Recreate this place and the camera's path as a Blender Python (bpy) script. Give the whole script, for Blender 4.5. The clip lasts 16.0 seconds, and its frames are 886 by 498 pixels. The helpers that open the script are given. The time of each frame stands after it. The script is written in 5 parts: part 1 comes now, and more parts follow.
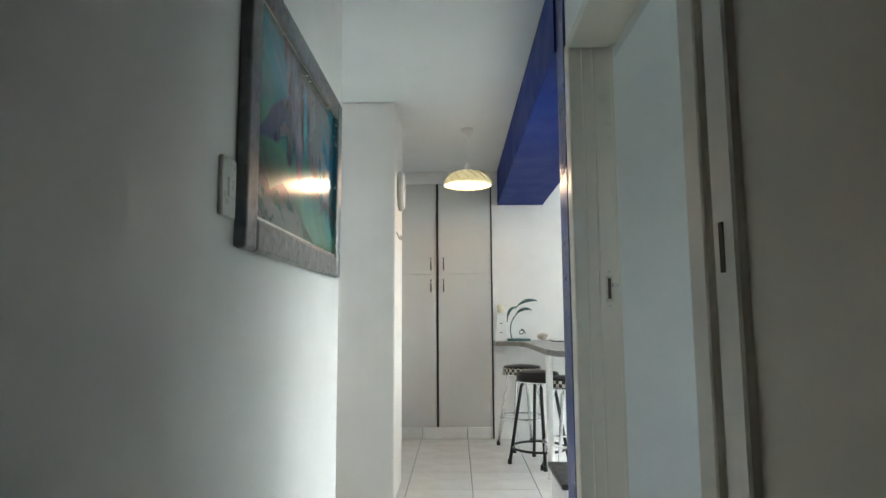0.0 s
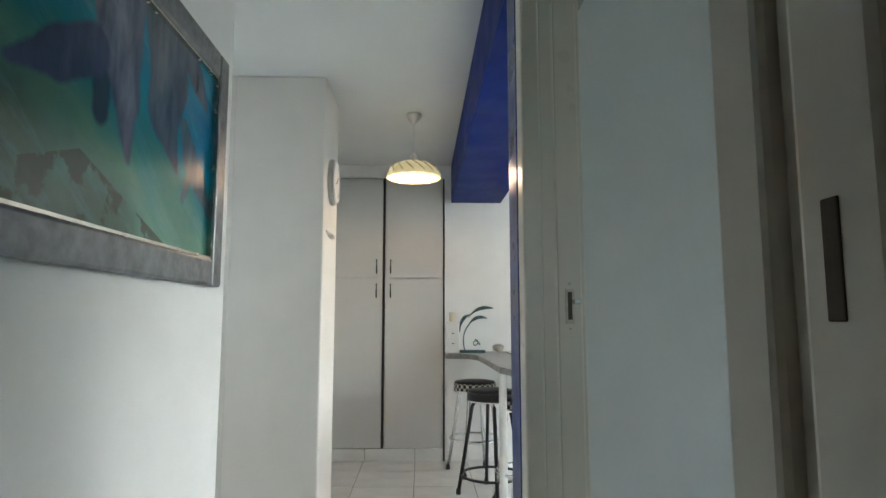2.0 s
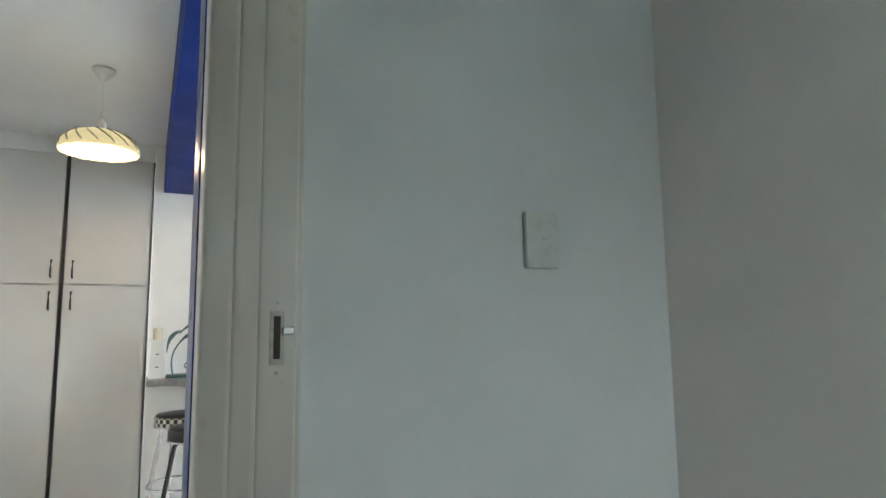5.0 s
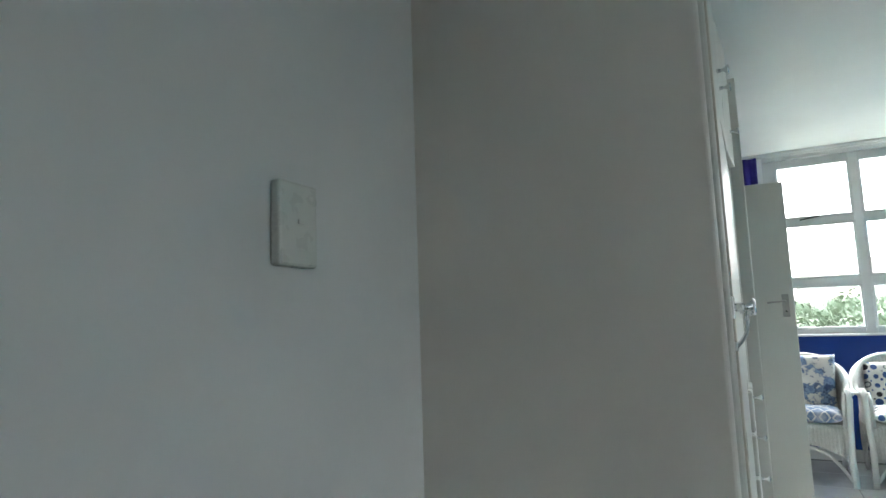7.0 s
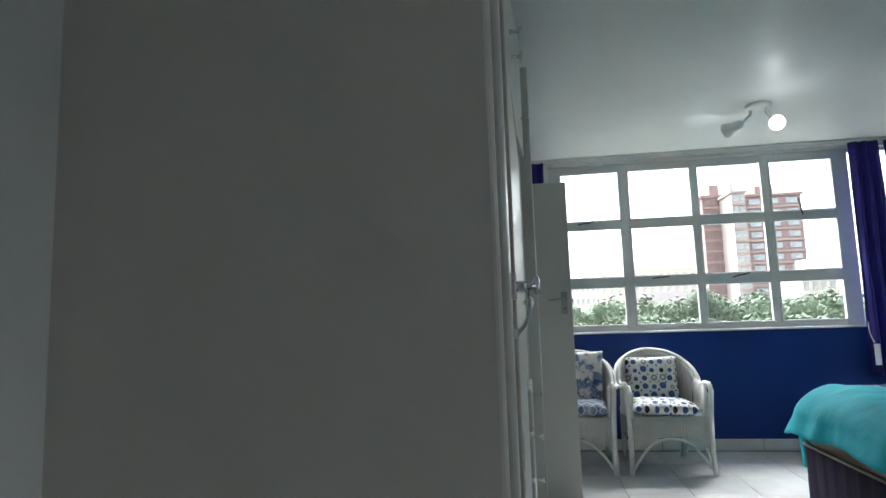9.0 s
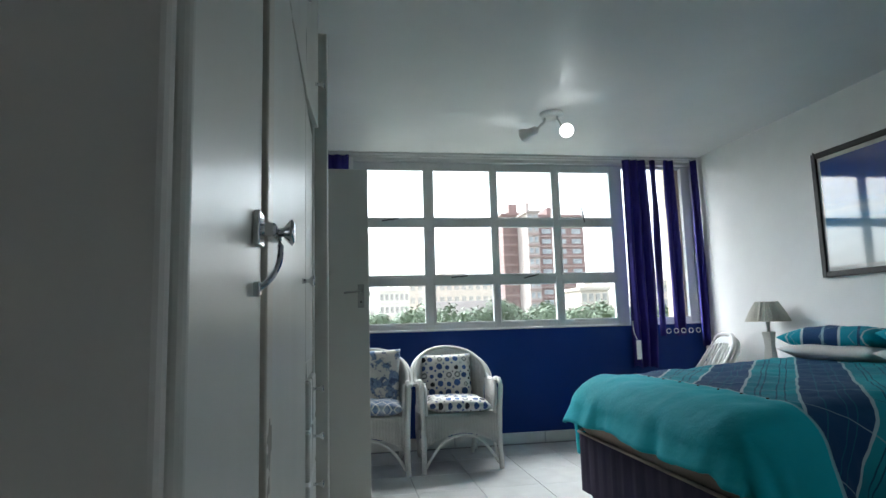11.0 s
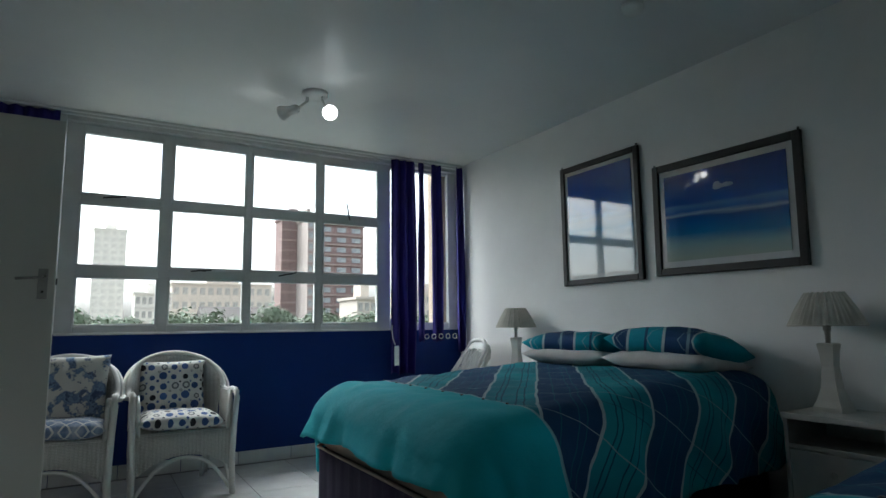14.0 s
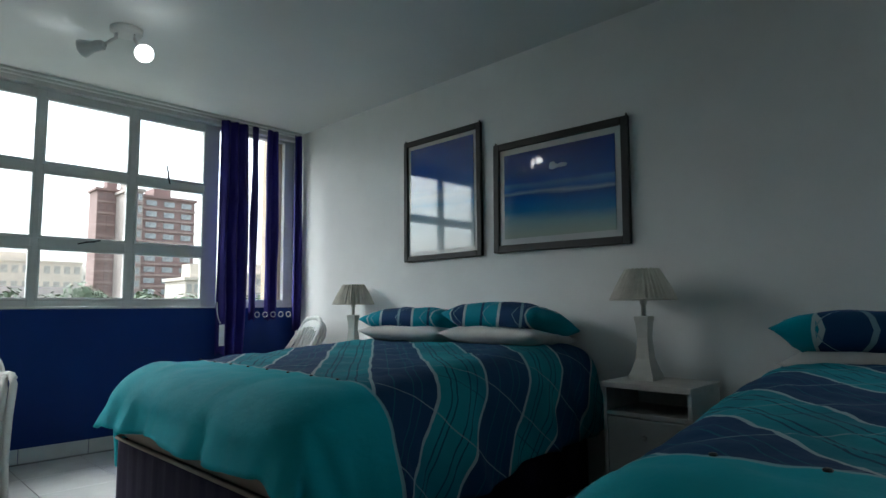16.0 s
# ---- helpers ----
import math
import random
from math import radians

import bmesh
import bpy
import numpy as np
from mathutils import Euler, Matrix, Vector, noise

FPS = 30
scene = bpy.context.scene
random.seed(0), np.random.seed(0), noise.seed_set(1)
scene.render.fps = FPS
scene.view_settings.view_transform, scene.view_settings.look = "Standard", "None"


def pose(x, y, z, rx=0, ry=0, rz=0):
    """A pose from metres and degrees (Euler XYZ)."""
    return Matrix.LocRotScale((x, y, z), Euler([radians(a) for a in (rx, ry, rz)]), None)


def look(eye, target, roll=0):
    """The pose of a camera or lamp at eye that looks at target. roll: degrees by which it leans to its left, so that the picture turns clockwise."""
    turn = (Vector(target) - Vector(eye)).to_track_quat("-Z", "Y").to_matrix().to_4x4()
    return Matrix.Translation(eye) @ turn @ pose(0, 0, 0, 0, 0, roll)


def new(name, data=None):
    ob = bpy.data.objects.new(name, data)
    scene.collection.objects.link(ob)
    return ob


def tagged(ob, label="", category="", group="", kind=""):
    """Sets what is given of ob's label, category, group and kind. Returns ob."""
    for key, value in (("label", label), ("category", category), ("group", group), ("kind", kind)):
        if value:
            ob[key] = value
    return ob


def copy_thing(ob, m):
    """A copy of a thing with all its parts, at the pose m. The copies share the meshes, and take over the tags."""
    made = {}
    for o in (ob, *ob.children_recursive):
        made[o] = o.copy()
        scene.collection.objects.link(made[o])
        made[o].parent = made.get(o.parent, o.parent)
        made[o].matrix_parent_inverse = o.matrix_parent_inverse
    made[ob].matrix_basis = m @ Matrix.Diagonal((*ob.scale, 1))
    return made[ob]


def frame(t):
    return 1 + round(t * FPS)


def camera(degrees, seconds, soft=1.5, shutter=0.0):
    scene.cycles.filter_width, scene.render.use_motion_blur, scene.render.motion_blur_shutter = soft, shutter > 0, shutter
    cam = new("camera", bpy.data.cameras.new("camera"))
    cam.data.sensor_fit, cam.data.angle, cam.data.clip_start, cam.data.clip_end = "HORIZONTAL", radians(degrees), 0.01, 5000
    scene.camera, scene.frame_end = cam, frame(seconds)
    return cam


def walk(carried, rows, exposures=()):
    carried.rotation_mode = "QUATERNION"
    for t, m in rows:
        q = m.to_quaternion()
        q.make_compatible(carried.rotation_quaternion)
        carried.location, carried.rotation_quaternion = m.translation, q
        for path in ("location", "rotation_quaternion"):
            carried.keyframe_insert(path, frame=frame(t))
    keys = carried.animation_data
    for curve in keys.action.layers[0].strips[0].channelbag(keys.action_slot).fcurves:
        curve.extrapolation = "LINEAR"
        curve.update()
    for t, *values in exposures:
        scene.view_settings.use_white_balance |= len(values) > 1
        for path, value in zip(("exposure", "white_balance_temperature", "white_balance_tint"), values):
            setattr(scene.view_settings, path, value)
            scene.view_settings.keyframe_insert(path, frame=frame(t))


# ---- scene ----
cam = camera(73.4, 16.0)
PATH = [
    (0, (0.054, -0.204, 1.091), (0.010, 1.783, 1.314), -0.3),
    (0.5, (0.069, -0.060, 1.089), (0.047, 1.927, 1.314), -0.3),
    (1, (0.114, 0.092, 1.123), (0.114, 2.079, 1.344), 0.0),
    (1.5, (0.171, 0.216, 1.146), (0.200, 2.204, 1.366), 0.1),
    (2, (0.195, 0.315, 1.153), (0.266, 2.301, 1.379), -0.0),
    (2.5, (0.202, 0.437, 1.176), (0.372, 2.417, 1.403), -0.2),
    (3, (0.199, 0.550, 1.184), (0.541, 2.507, 1.414), -0.1),
    (3.2, (0.205, 0.596, 1.189), (0.617, 2.540, 1.419), -0.0),
    (5.5, (0.403, 0.960, 1.203), (1.547, 2.579, 1.469), -0.6),
    (6, (0.397, 1.163, 1.191), (1.860, 2.491, 1.496), -0.9),
    (6.5, (0.429, 1.287, 1.218), (2.091, 2.369, 1.479), -2.0),
    (7, (0.485, 1.329, 1.232), (2.249, 2.239, 1.474), -1.9),
    (7.5, (0.570, 1.329, 1.220), (2.398, 2.099, 1.471), -2.1),
    (8, (0.676, 1.346, 1.210), (2.570, 1.941, 1.452), -1.8),
    (8.5, (0.799, 1.341, 1.194), (2.734, 1.787, 1.438), -2.1),
    (8.7, (0.845, 1.338, 1.189), (2.795, 1.726, 1.429), -2.0),
    (10.8, (1.156, 1.266, 1.106), (3.122, 0.999, 1.344), -1.6),
    (11, (1.164, 1.244, 1.093), (3.122, 0.917, 1.334), -1.6),
    (11.5, (1.243, 1.200, 1.090), (3.172, 0.735, 1.333), -1.5),
    (12, (1.307, 1.153, 1.074), (3.203, 0.569, 1.318), -1.3),
    (12.5, (1.378, 1.078, 1.063), (3.237, 0.385, 1.307), -1.2),
    (13, (1.426, 1.029, 1.042), (3.244, 0.233, 1.295), -0.9),
    (13.5, (1.472, 0.980, 1.051), (3.235, 0.069, 1.303), -0.9),
    (14, (1.510, 0.941, 1.044), (3.217, -0.068, 1.299), -0.7),
    (14.5, (1.550, 0.909, 1.026), (3.191, -0.205, 1.281), -0.5),
    (15, (1.588, 0.866, 1.014), (3.150, -0.358, 1.256), -0.5),
    (15.5, (1.616, 0.837, 1.008), (3.093, -0.494, 1.226), -0.5),
    (16, (1.644, 0.809, 0.994), (3.033, -0.616, 1.189), -0.5),
]
EXPOSE = [(0.0, 4.05, 6000, 0), (2.0, 3.8, 6050, 1), (3.2, 3.8, 6050, 1), (5.5, 4.3, 6000, 3), (7.0, 3.95, 6000, 5), (8.7, 3.05, 5950, 7),
          (10.8, 2.66, 5850, 6), (12.5, 2.2, 5850, 5), (14.5, 1.75, 5850, 4), (16.0, 2.05, 5850, 3)]
walk(cam, [(t, look(e, g, r)) for t, e, g, r in PATH], EXPOSE)

# ------------------------------------------------------------ light
world = bpy.data.worlds.new("overcast")
scene.world = world
world.use_nodes = True
wn, wl = world.node_tree.nodes, world.node_tree.links
sky = wn.new("ShaderNodeTexSky")
sky.sky_type = "NISHITA"
sky.sun_disc = False
sky.sun_elevation, sky.sun_rotation = radians(48), radians(60)
sky.air_density, sky.dust_density = 1.6, 6.0
pale = wn.new("ShaderNodeHueSaturation")
pale.inputs["Saturation"].default_value = 0.25
wl.new(sky.outputs[0], pale.inputs["Color"])
wl.new(pale.outputs[0], wn["Background"].inputs[0])
wn["Background"].inputs[1].default_value = 0.15

sun = new("sun", bpy.data.lights.new("sun", "SUN"))
sun.data.energy, sun.data.angle, sun.data.color = 0.8, radians(25), (1, 0.96, 0.9)
sun.matrix_world = pose(0, 0, 30, 42, 0, 60)


def lamp(name, kind, place, watts, colour, size=0.03, target=None):
    ob = new(name, bpy.data.lights.new(name, kind))
    ob.data.energy, ob.data.color = watts, colour
    if kind == "AREA":
        ob.data.shape, ob.data.size, ob.data.size_y = "RECTANGLE", size[0], size[1]
    else:
        ob.data.shadow_soft_size = size
    ob.matrix_world = look(place, target) if target else Matrix.Translation(place)
    return ob


lamp("pendant_bulb_light", "POINT", (0.14, 3.98, 2.035), 0.6, (1, 0.63, 0.42), 0.03)
lamp("spot_bulb_light", "POINT", (4.955, -0.315, 2.42), 0.09, (1, 0.97, 0.92), 0.03)
lamp("spot_bulb_light_far", "POINT", (5.43, 0.06, 2.475), 0.02, (1, 0.97, 0.92), 0.03)
# Fill standing in for kitchen daylight, set at an added, unseen opening.
lamp("kitchen_window_light", "AREA", (2.92, 3.75, 1.65), 0.29, (0.76, 0.87, 1.0), (1.5, 1.1), (0, 3.75, 1.3))
# Invented fill from the south wall, out of view, to lift the niche.
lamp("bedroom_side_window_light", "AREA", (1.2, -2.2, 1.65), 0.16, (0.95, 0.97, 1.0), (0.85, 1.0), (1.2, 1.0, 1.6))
# Added fill in front of the lobby's closed west wall; no window there.
lamp("lobby_window_light", "AREA", (-1.46, 2.75, 1.5), 0.24, (0.84, 0.92, 1.0), (0.9, 1.1), (0, 2.75, 1.4))


# ------------------------------------------------------------ materials
class Nodes:
    """A material under construction."""

    def __init__(self, name, rough=0.5, metal=0.0):
        self.m = bpy.data.materials.new(name)
        self.m.use_nodes = True
        self.t = self.m.node_tree
        self.b = self.t.nodes["Principled BSDF"]
        self.b.inputs["Roughness"].default_value = rough
        self.b.inputs["Metallic"].default_value = metal
        self.tc = self.t.nodes.new("ShaderNodeTexCoord")
        self.co = self.tc.outputs["Object"]

    def put(self, socket, value):
        if isinstance(value, bpy.types.NodeSocket):
            self.t.links.new(value, socket)
        elif isinstance(value, tuple) and len(value) == 3 and socket.type == "RGBA":
            socket.default_value = (*value, 1)
        else:
            socket.default_value = value

    def noise(self, scale, detail=4, rough=0.55, co=None, out="Fac", stretch=None):
        n = self.t.nodes.new("ShaderNodeTexNoise")
        n.inputs["Scale"].default_value, n.inputs["Detail"].default_value = scale, detail
        n.inputs["Roughness"].default_value = rough
        co = co or self.co
        if stretch:
            mp = self.t.nodes.new("ShaderNodeMapping")
            mp.inputs["Scale"].default_value = stretch
            self.put(mp.inputs[0], co)
            co = mp.outputs[0]
        self.put(n.inputs["Vector"], co)
        return n.outputs[out]

    def math(self, op, a, b=0.0, c=0.0):
        n = self.t.nodes.new("ShaderNodeMath")
        n.operation = op
        for s, v in zip(n.inputs, (a, b, c)):
            self.put(s, v)
        return n.outputs[0]

    def mix(self, fac, a, b, how="MIX"):
        n = self.t.nodes.new("ShaderNodeMixRGB")
        n.blend_type = how
        for s, v in zip(n.inputs, (fac, a, b)):
            self.put(s, v)
        return n.outputs[0]

    def ramp(self, fac, stops, how="LINEAR"):
        n = self.t.nodes.new("ShaderNodeValToRGB")
        n.color_ramp.interpolation = how
        e = n.color_ramp.elements
        while len(e) < len(stops):
            e.new(0.5)
        for k, (p, c) in zip(e, stops):
            k.position, k.color = p, (*c, 1) if isinstance(c, tuple) else (c, c, c, 1)
        self.put(n.inputs[0], fac)
        return n.outputs[0]

    def xyz(self, co=None):
        n = self.t.nodes.new("ShaderNodeSeparateXYZ")
        self.put(n.inputs[0], co or self.co)
        return n.outputs

    def bump(self, height, strength=0.2, distance=0.004):
        n = self.t.nodes.new("ShaderNodeBump")
        n.inputs["Strength"].default_value, n.inputs["Distance"].default_value = strength, distance
        self.put(n.inputs["Height"], height)
        self.put(self.b.inputs["Normal"], n.outputs[0])

    def colour(self, v):
        self.put(self.b.inputs["Base Color"], v)
        return self

    def rough(self, v):
        self.put(self.b.inputs["Roughness"], v)


def paint(name, col, rough=0.55, vary=0.06, grain=60, bump=0.08, blotch=1.7):
    """Painted surface: broad stains, roller texture, slight change of gloss."""
    k = Nodes(name, rough)
    dark = tuple(c * (1 - vary * 2) for c in col)
    a = k.ramp(k.noise(blotch, 5), [(0.3, dark), (0.7, col)])
    k.colour(k.mix(k.ramp(k.noise(grain, 2), [(0.35, 0.0), (0.8, vary)]), a, tuple(c * 0.8 for c in col)))
    k.rough(k.ramp(k.noise(blotch * 3, 4), [(0.3, rough - 0.06), (0.7, rough + 0.08)]))
    k.bump(k.noise(grain * 2, 3), bump, 0.002)
    return k.m


def plain(name, col, rough=0.4, metal=0.0, vary=0.12, scale=14):
    k = Nodes(name, rough, metal)
    k.colour(k.ramp(k.noise(scale, 5), [(0.3, tuple(c * (1 - vary) for c in col)), (0.7, tuple(min(1, c * (1 + vary * 0.4)) for c in col))]))
    k.rough(k.ramp(k.noise(scale * 2.3, 4), [(0.3, max(0.02, rough - 0.08)), (0.7, min(1, rough + 0.1))]))
    return k.m


WALL = paint("white_wall_paint", (0.84, 0.84, 0.83), 0.55)
WALL_W = paint("off_white_wall_paint", (0.80, 0.76, 0.71), 0.6)
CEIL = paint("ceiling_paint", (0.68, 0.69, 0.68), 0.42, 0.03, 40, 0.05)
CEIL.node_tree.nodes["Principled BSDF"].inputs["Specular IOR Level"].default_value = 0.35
BLUE = paint("deep_blue_paint", (0.010, 0.036, 0.19), 0.38, 0.08)
BLUE_K = paint("kitchen_blue_paint", (0.003, 0.021, 0.18), 0.55, 0.08)
BLUE_G = plain("glossy_blue_paint", (0.006, 0.03, 0.20), 0.3, 0, 0.1, 3)
BLUE_G.node_tree.nodes["Principled BSDF"].inputs["Specular IOR Level"].default_value = 0.3
en = Nodes("glossy_white_enamel", 0.33)
en.colour(en.ramp(en.noise(1.2, 3), [(0.2, (0.60, 0.59, 0.54)), (0.8, (0.66, 0.65, 0.60))]))
en.rough(en.ramp(en.noise(3.0, 4, stretch=(1, 1, 0.25)), [(0.3, 0.27), (0.7, 0.38)]))
ENAMEL = en.m
for flat in (BLUE, BLUE_K):
    flat.node_tree.nodes["Principled BSDF"].inputs["Specular IOR Level"].default_value = 0.15
FRAME = paint("door_frame_enamel", (0.66, 0.61, 0.53), 0.32, 0.03, 25, 0.06, 2)
MELAMINE = paint("grey_white_melamine", (0.55, 0.55, 0.535), 0.38, 0.015, 20, 0.01, 0.8)
BLACK = plain("black_plastic", (0.015, 0.015, 0.017), 0.35)
# Near-black standing in for the shade inside the wardrobe and the keyhole.
GAPSHADE = plain("painted_gap_shade", (0.02, 0.02, 0.02), 0.9)
CHROME = plain("chrome", (0.75, 0.76, 0.78), 0.12, 1.0, 0.08)
STEEL = plain("worn_steel", (0.45, 0.44, 0.42), 0.35, 1.0, 0.2)
ALU = plain("white_window_aluminium", (0.60, 0.61, 0.60), 0.4, 0.0, 0.08, 6)
RUST = plain("rusty_slot", (0.07, 0.05, 0.035), 0.8)
GROUT = plain("grout", (0.22, 0.22, 0.22), 0.9)
PLASTIC = plain("white_plastic", (0.72, 0.72, 0.70), 0.35, 0, 0.05)
SWITCH = plain("switch_plastic", (0.70, 0.70, 0.66), 0.3, 0, 0.04)
WHITEWOOD = paint("white_washed_wood", (0.52, 0.50, 0.47), 0.5, 0.1, 35, 0.2, 6)
CREAM_OUT = paint("beige_outer_render", (0.52, 0.40, 0.30), 0.8, 0.08, 20, 0.2, 2)
COUNTER = plain("grey_laminate", (0.22, 0.21, 0.20), 0.3, 0, 0.3, 40)


def tile_material():
    k = Nodes("glazed_floor_tile", 0.16)
    oi = k.t.nodes.new("ShaderNodeObjectInfo")
    base = k.ramp(k.noise(6, 6), [(0.3, (0.66, 0.66, 0.65)), (0.7, (0.74, 0.74, 0.72))])
    k.colour(k.mix(k.math("MULTIPLY", oi.outputs["Random"], 0.12), base, (0.45, 0.44, 0.42)))
    k.rough(k.ramp(k.noise(9, 4), [(0.3, 0.10), (0.75, 0.26)]))
    k.bump(k.noise(18, 3), 0.03, 0.002)
    return k.m


TILE = tile_material()


def glass_material():
    m = bpy.data.materials.new("window_glass")
    m.use_nodes = True
    t = m.node_tree
    t.nodes.remove(t.nodes["Principled BSDF"])
    tr, gl, mx, lw, pw, sc = (t.nodes.new("ShaderNode" + n) for n in ("BsdfTransparent", "BsdfGlossy", "MixShader", "LayerWeight", "Math", "Math"))
    gl.inputs["Roughness"].default_value = 0.02
    pw.operation, sc.operation = "POWER", "MULTIPLY_ADD"
    pw.inputs[1].default_value = 5.0
    sc.inputs[1].default_value, sc.inputs[2].default_value = 0.9, 0.03
    tr.inputs[0].default_value = (0.97, 0.98, 0.98, 1)
    for a, b in ((lw.outputs["Facing"], pw.inputs[0]), (pw.outputs[0], sc.inputs[0]), (sc.outputs[0], mx.inputs[0]), (tr.outputs[0], mx.inputs[1]), (gl.outputs[0], mx.inputs[2]), (mx.outputs[0], t.nodes["Material Output"].inputs[0])):
        t.links.new(a, b)
    return m


GLASS = glass_material()


def glow(name, col, strength):
    k = Nodes(name, 0.4)
    k.colour(col)
    k.put(k.b.inputs["Emission Color"], col)
    k.b.inputs["Emission Strength"].default_value = strength
    return k.m


# ------------------------------------------------------------ mesh helpers
def bm_box(bm, x0, y0, z0, x1, y1, z1, bevel=0.0, seg=2):
    r = bmesh.ops.create_cube(bm, size=1, matrix=Matrix.Translation(((x0 + x1) / 2, (y0 + y1) / 2, (z0 + z1) / 2)) @ Matrix.Diagonal((abs(x1 - x0), abs(y1 - y0), abs(z1 - z0), 1)))
    if bevel:
        es = list({e for v in r["verts"] for e in v.link_edges})
        bmesh.ops.bevel(bm, geom=es, offset=bevel, segments=seg, affect="EDGES", profile=0.5)
    return bm


def box(*a, **k):
    return bm_box(bmesh.new(), *a, **k)


def tube(bm, pts, r, seg=8, closed=False, taper=None):
    """A round bar along the given points."""
    pts = [Vector(p) for p in pts]
    rings = []
    n = len(pts)
    up = Vector((0.13, 0.21, 1)).normalized()
    for i, p in enumerate(pts):
        d = (pts[(i + 1) % n] - pts[i - 1]) if closed else (pts[min(i + 1, n - 1)] - pts[max(i - 1, 0)])
        d.normalize()
        a = d.cross(up)
        if a.length < 0.1:
            a = d.cross(Vector((1, 0, 0)))
        a.normalize()
        b = d.cross(a)
        rr = r * (taper(i / (n - 1)) if taper else 1)
        rings.append([bm.verts.new(p + a * (math.cos(2 * math.pi * k / seg) * rr) + b * (math.sin(2 * math.pi * k / seg) * rr)) for k in range(seg)])
    for i in range(n if closed else n - 1):
        q, w = rings[i], rings[(i + 1) % n]
        for k in range(seg):
            bm.faces.new((q[k], q[(k + 1) % seg], w[(k + 1) % seg], w[k]))
    if not closed:
        bm.faces.new(rings[0][::-1])
        bm.faces.new(rings[-1])
    return bm


def arc(p0, p1, p2, n=10):
    """A smooth bend from p0 by p1 to p2."""
    p0, p1, p2 = Vector(p0), Vector(p1), Vector(p2)
    return [p0 * (1 - t) ** 2 + p1 * (2 * t * (1 - t)) + p2 * t * t for t in (i / n for i in range(n + 1))]


def turned(bm, profile, seg=24, centre=(0, 0, 0), cap=True):
    """A turned body from (radius, height) pairs."""
    c = Vector(centre)
    rings = [[bm.verts.new(c + Vector((r * math.cos(2 * math.pi * k / seg), r * math.sin(2 * math.pi * k / seg), z))) for k in range(seg)] for r, z in profile]
    for q, w in zip(rings, rings[1:]):
        for k in range(seg):
            bm.faces.new((q[k], q[(k + 1) % seg], w[(k + 1) % seg], w[k]))
    if cap:
        bm.faces.new(rings[0][::-1])
        bm.faces.new(rings[-1])
    return bm


def link(name, bm, material, smooth=False):
    bmesh.ops.recalc_face_normals(bm, faces=bm.faces)
    me = bpy.data.meshes.new(name)
    if smooth:
        for f in bm.faces:
            f.smooth = True
    bm.to_mesh(me)
    bm.free()
    me.materials.append(material)
    return new(name, me)


def part(name, bm, material, parent, label="", smooth=False):
    ob = link(name, bm, material, smooth)
    ob.parent = parent
    return tagged(ob, label)


def thing(name, label, category, group="", place=None, kind=""):
    ob = new(name)
    ob.empty_display_size = 0.05
    if place is not None:
        ob.matrix_world = place if isinstance(place, Matrix) else Matrix.Translation(place)
    return tagged(ob, label, category, group, kind)


def setting(name, bm, material, label="", smooth=False):
    return tagged(link(name, bm, material, smooth), label, kind="structure")


# ------------------------------------------------------------ structure
ZC, ZB = 2.43, 2.60          # ceilings of the passage and of the bedroom
XW, YS, YN = 6.42, -2.15, 1.98

floor = setting("floor", box(-1.7, -2.4, -0.14, 6.75, 5.9, -0.006), GROUT, "screed and grout under glazed white floor tiles")
# passage
setting("wall_west", box(-0.56, -1.6, 0, -0.425, 2.20, ZC), WALL, "white painted passage wall with soft roller texture")
setting("wall_lobby_west", box(-1.62, 2.03, 0, -1.5, 3.55, ZC), WALL)
setting("wall_lobby_south", box(-1.5, 2.06, 0, -0.56, 2.20, ZC), WALL)
setting("wall_pillar", box(-0.80, 3.40, 0, -0.32, 3.88, ZC, bevel=0.008), WALL_W, "off-white plastered pillar with rounded corners")
setting("wall_lobby_north", box(-1.62, 3.415, 0, -0.80, 3.55, ZC), WALL_W)
setting("wall_kitchen_west", box(-0.80, 3.88, 0, -0.66, 5.9, ZC), WALL)
setting("wall_kitchen_north_side", box(0.385, 5.26, 0, 3.1, 5.40, ZC), WALL)
setting("wall_behind_cupboard", box(-0.66, 5.80, 0, 0.385, 5.9, ZC), WALL)
setting("wall_entrance", box(-0.56, -1.75, 0, 0.60, -1.6, ZC), WALL)
# Off-white tinted warm: the shade on this wall is put into its colour.
setting("wall_passage_east", box(0.45, -1.6, 0, 0.60, 0.625, ZC), paint("shade_tinted_wall_paint", (0.78, 0.70, 0.60), 0.6), "off-white passage wall with its warm shade tinted into the paint")
setting("wall_over_door", box(0.46, 0.625, 2.06, 0.60, 1.88, ZC), WALL)
setting("wall_pier", box(0.45, 1.88, 0, 0.60, 2.02, ZC - 0.002), BLUE_G, "blue painted end of the wall beside the door frame")
setting("beam", box(0.442, 2.02, 2.11, 0.86, 5.26, ZC), BLUE_K, "deep blue painted ceiling beam above the breakfast bar")
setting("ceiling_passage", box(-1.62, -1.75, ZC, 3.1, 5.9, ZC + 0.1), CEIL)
# kitchen shell, with an unseen opening added behind the pier for fill daylight
kw = bmesh.new()
for b in ((3.0, 2.08, 0, 3.1, 5.26, 1.1), (3.0, 2.08, 2.2, 3.1, 5.26, ZC), (3.0, 2.08, 1.1, 3.1, 3.0, 2.2), (3.0, 4.5, 1.1, 3.1, 5.26, 2.2)):
    bm_box(kw, *b)
setting("wall_kitchen_east", kw, WALL)
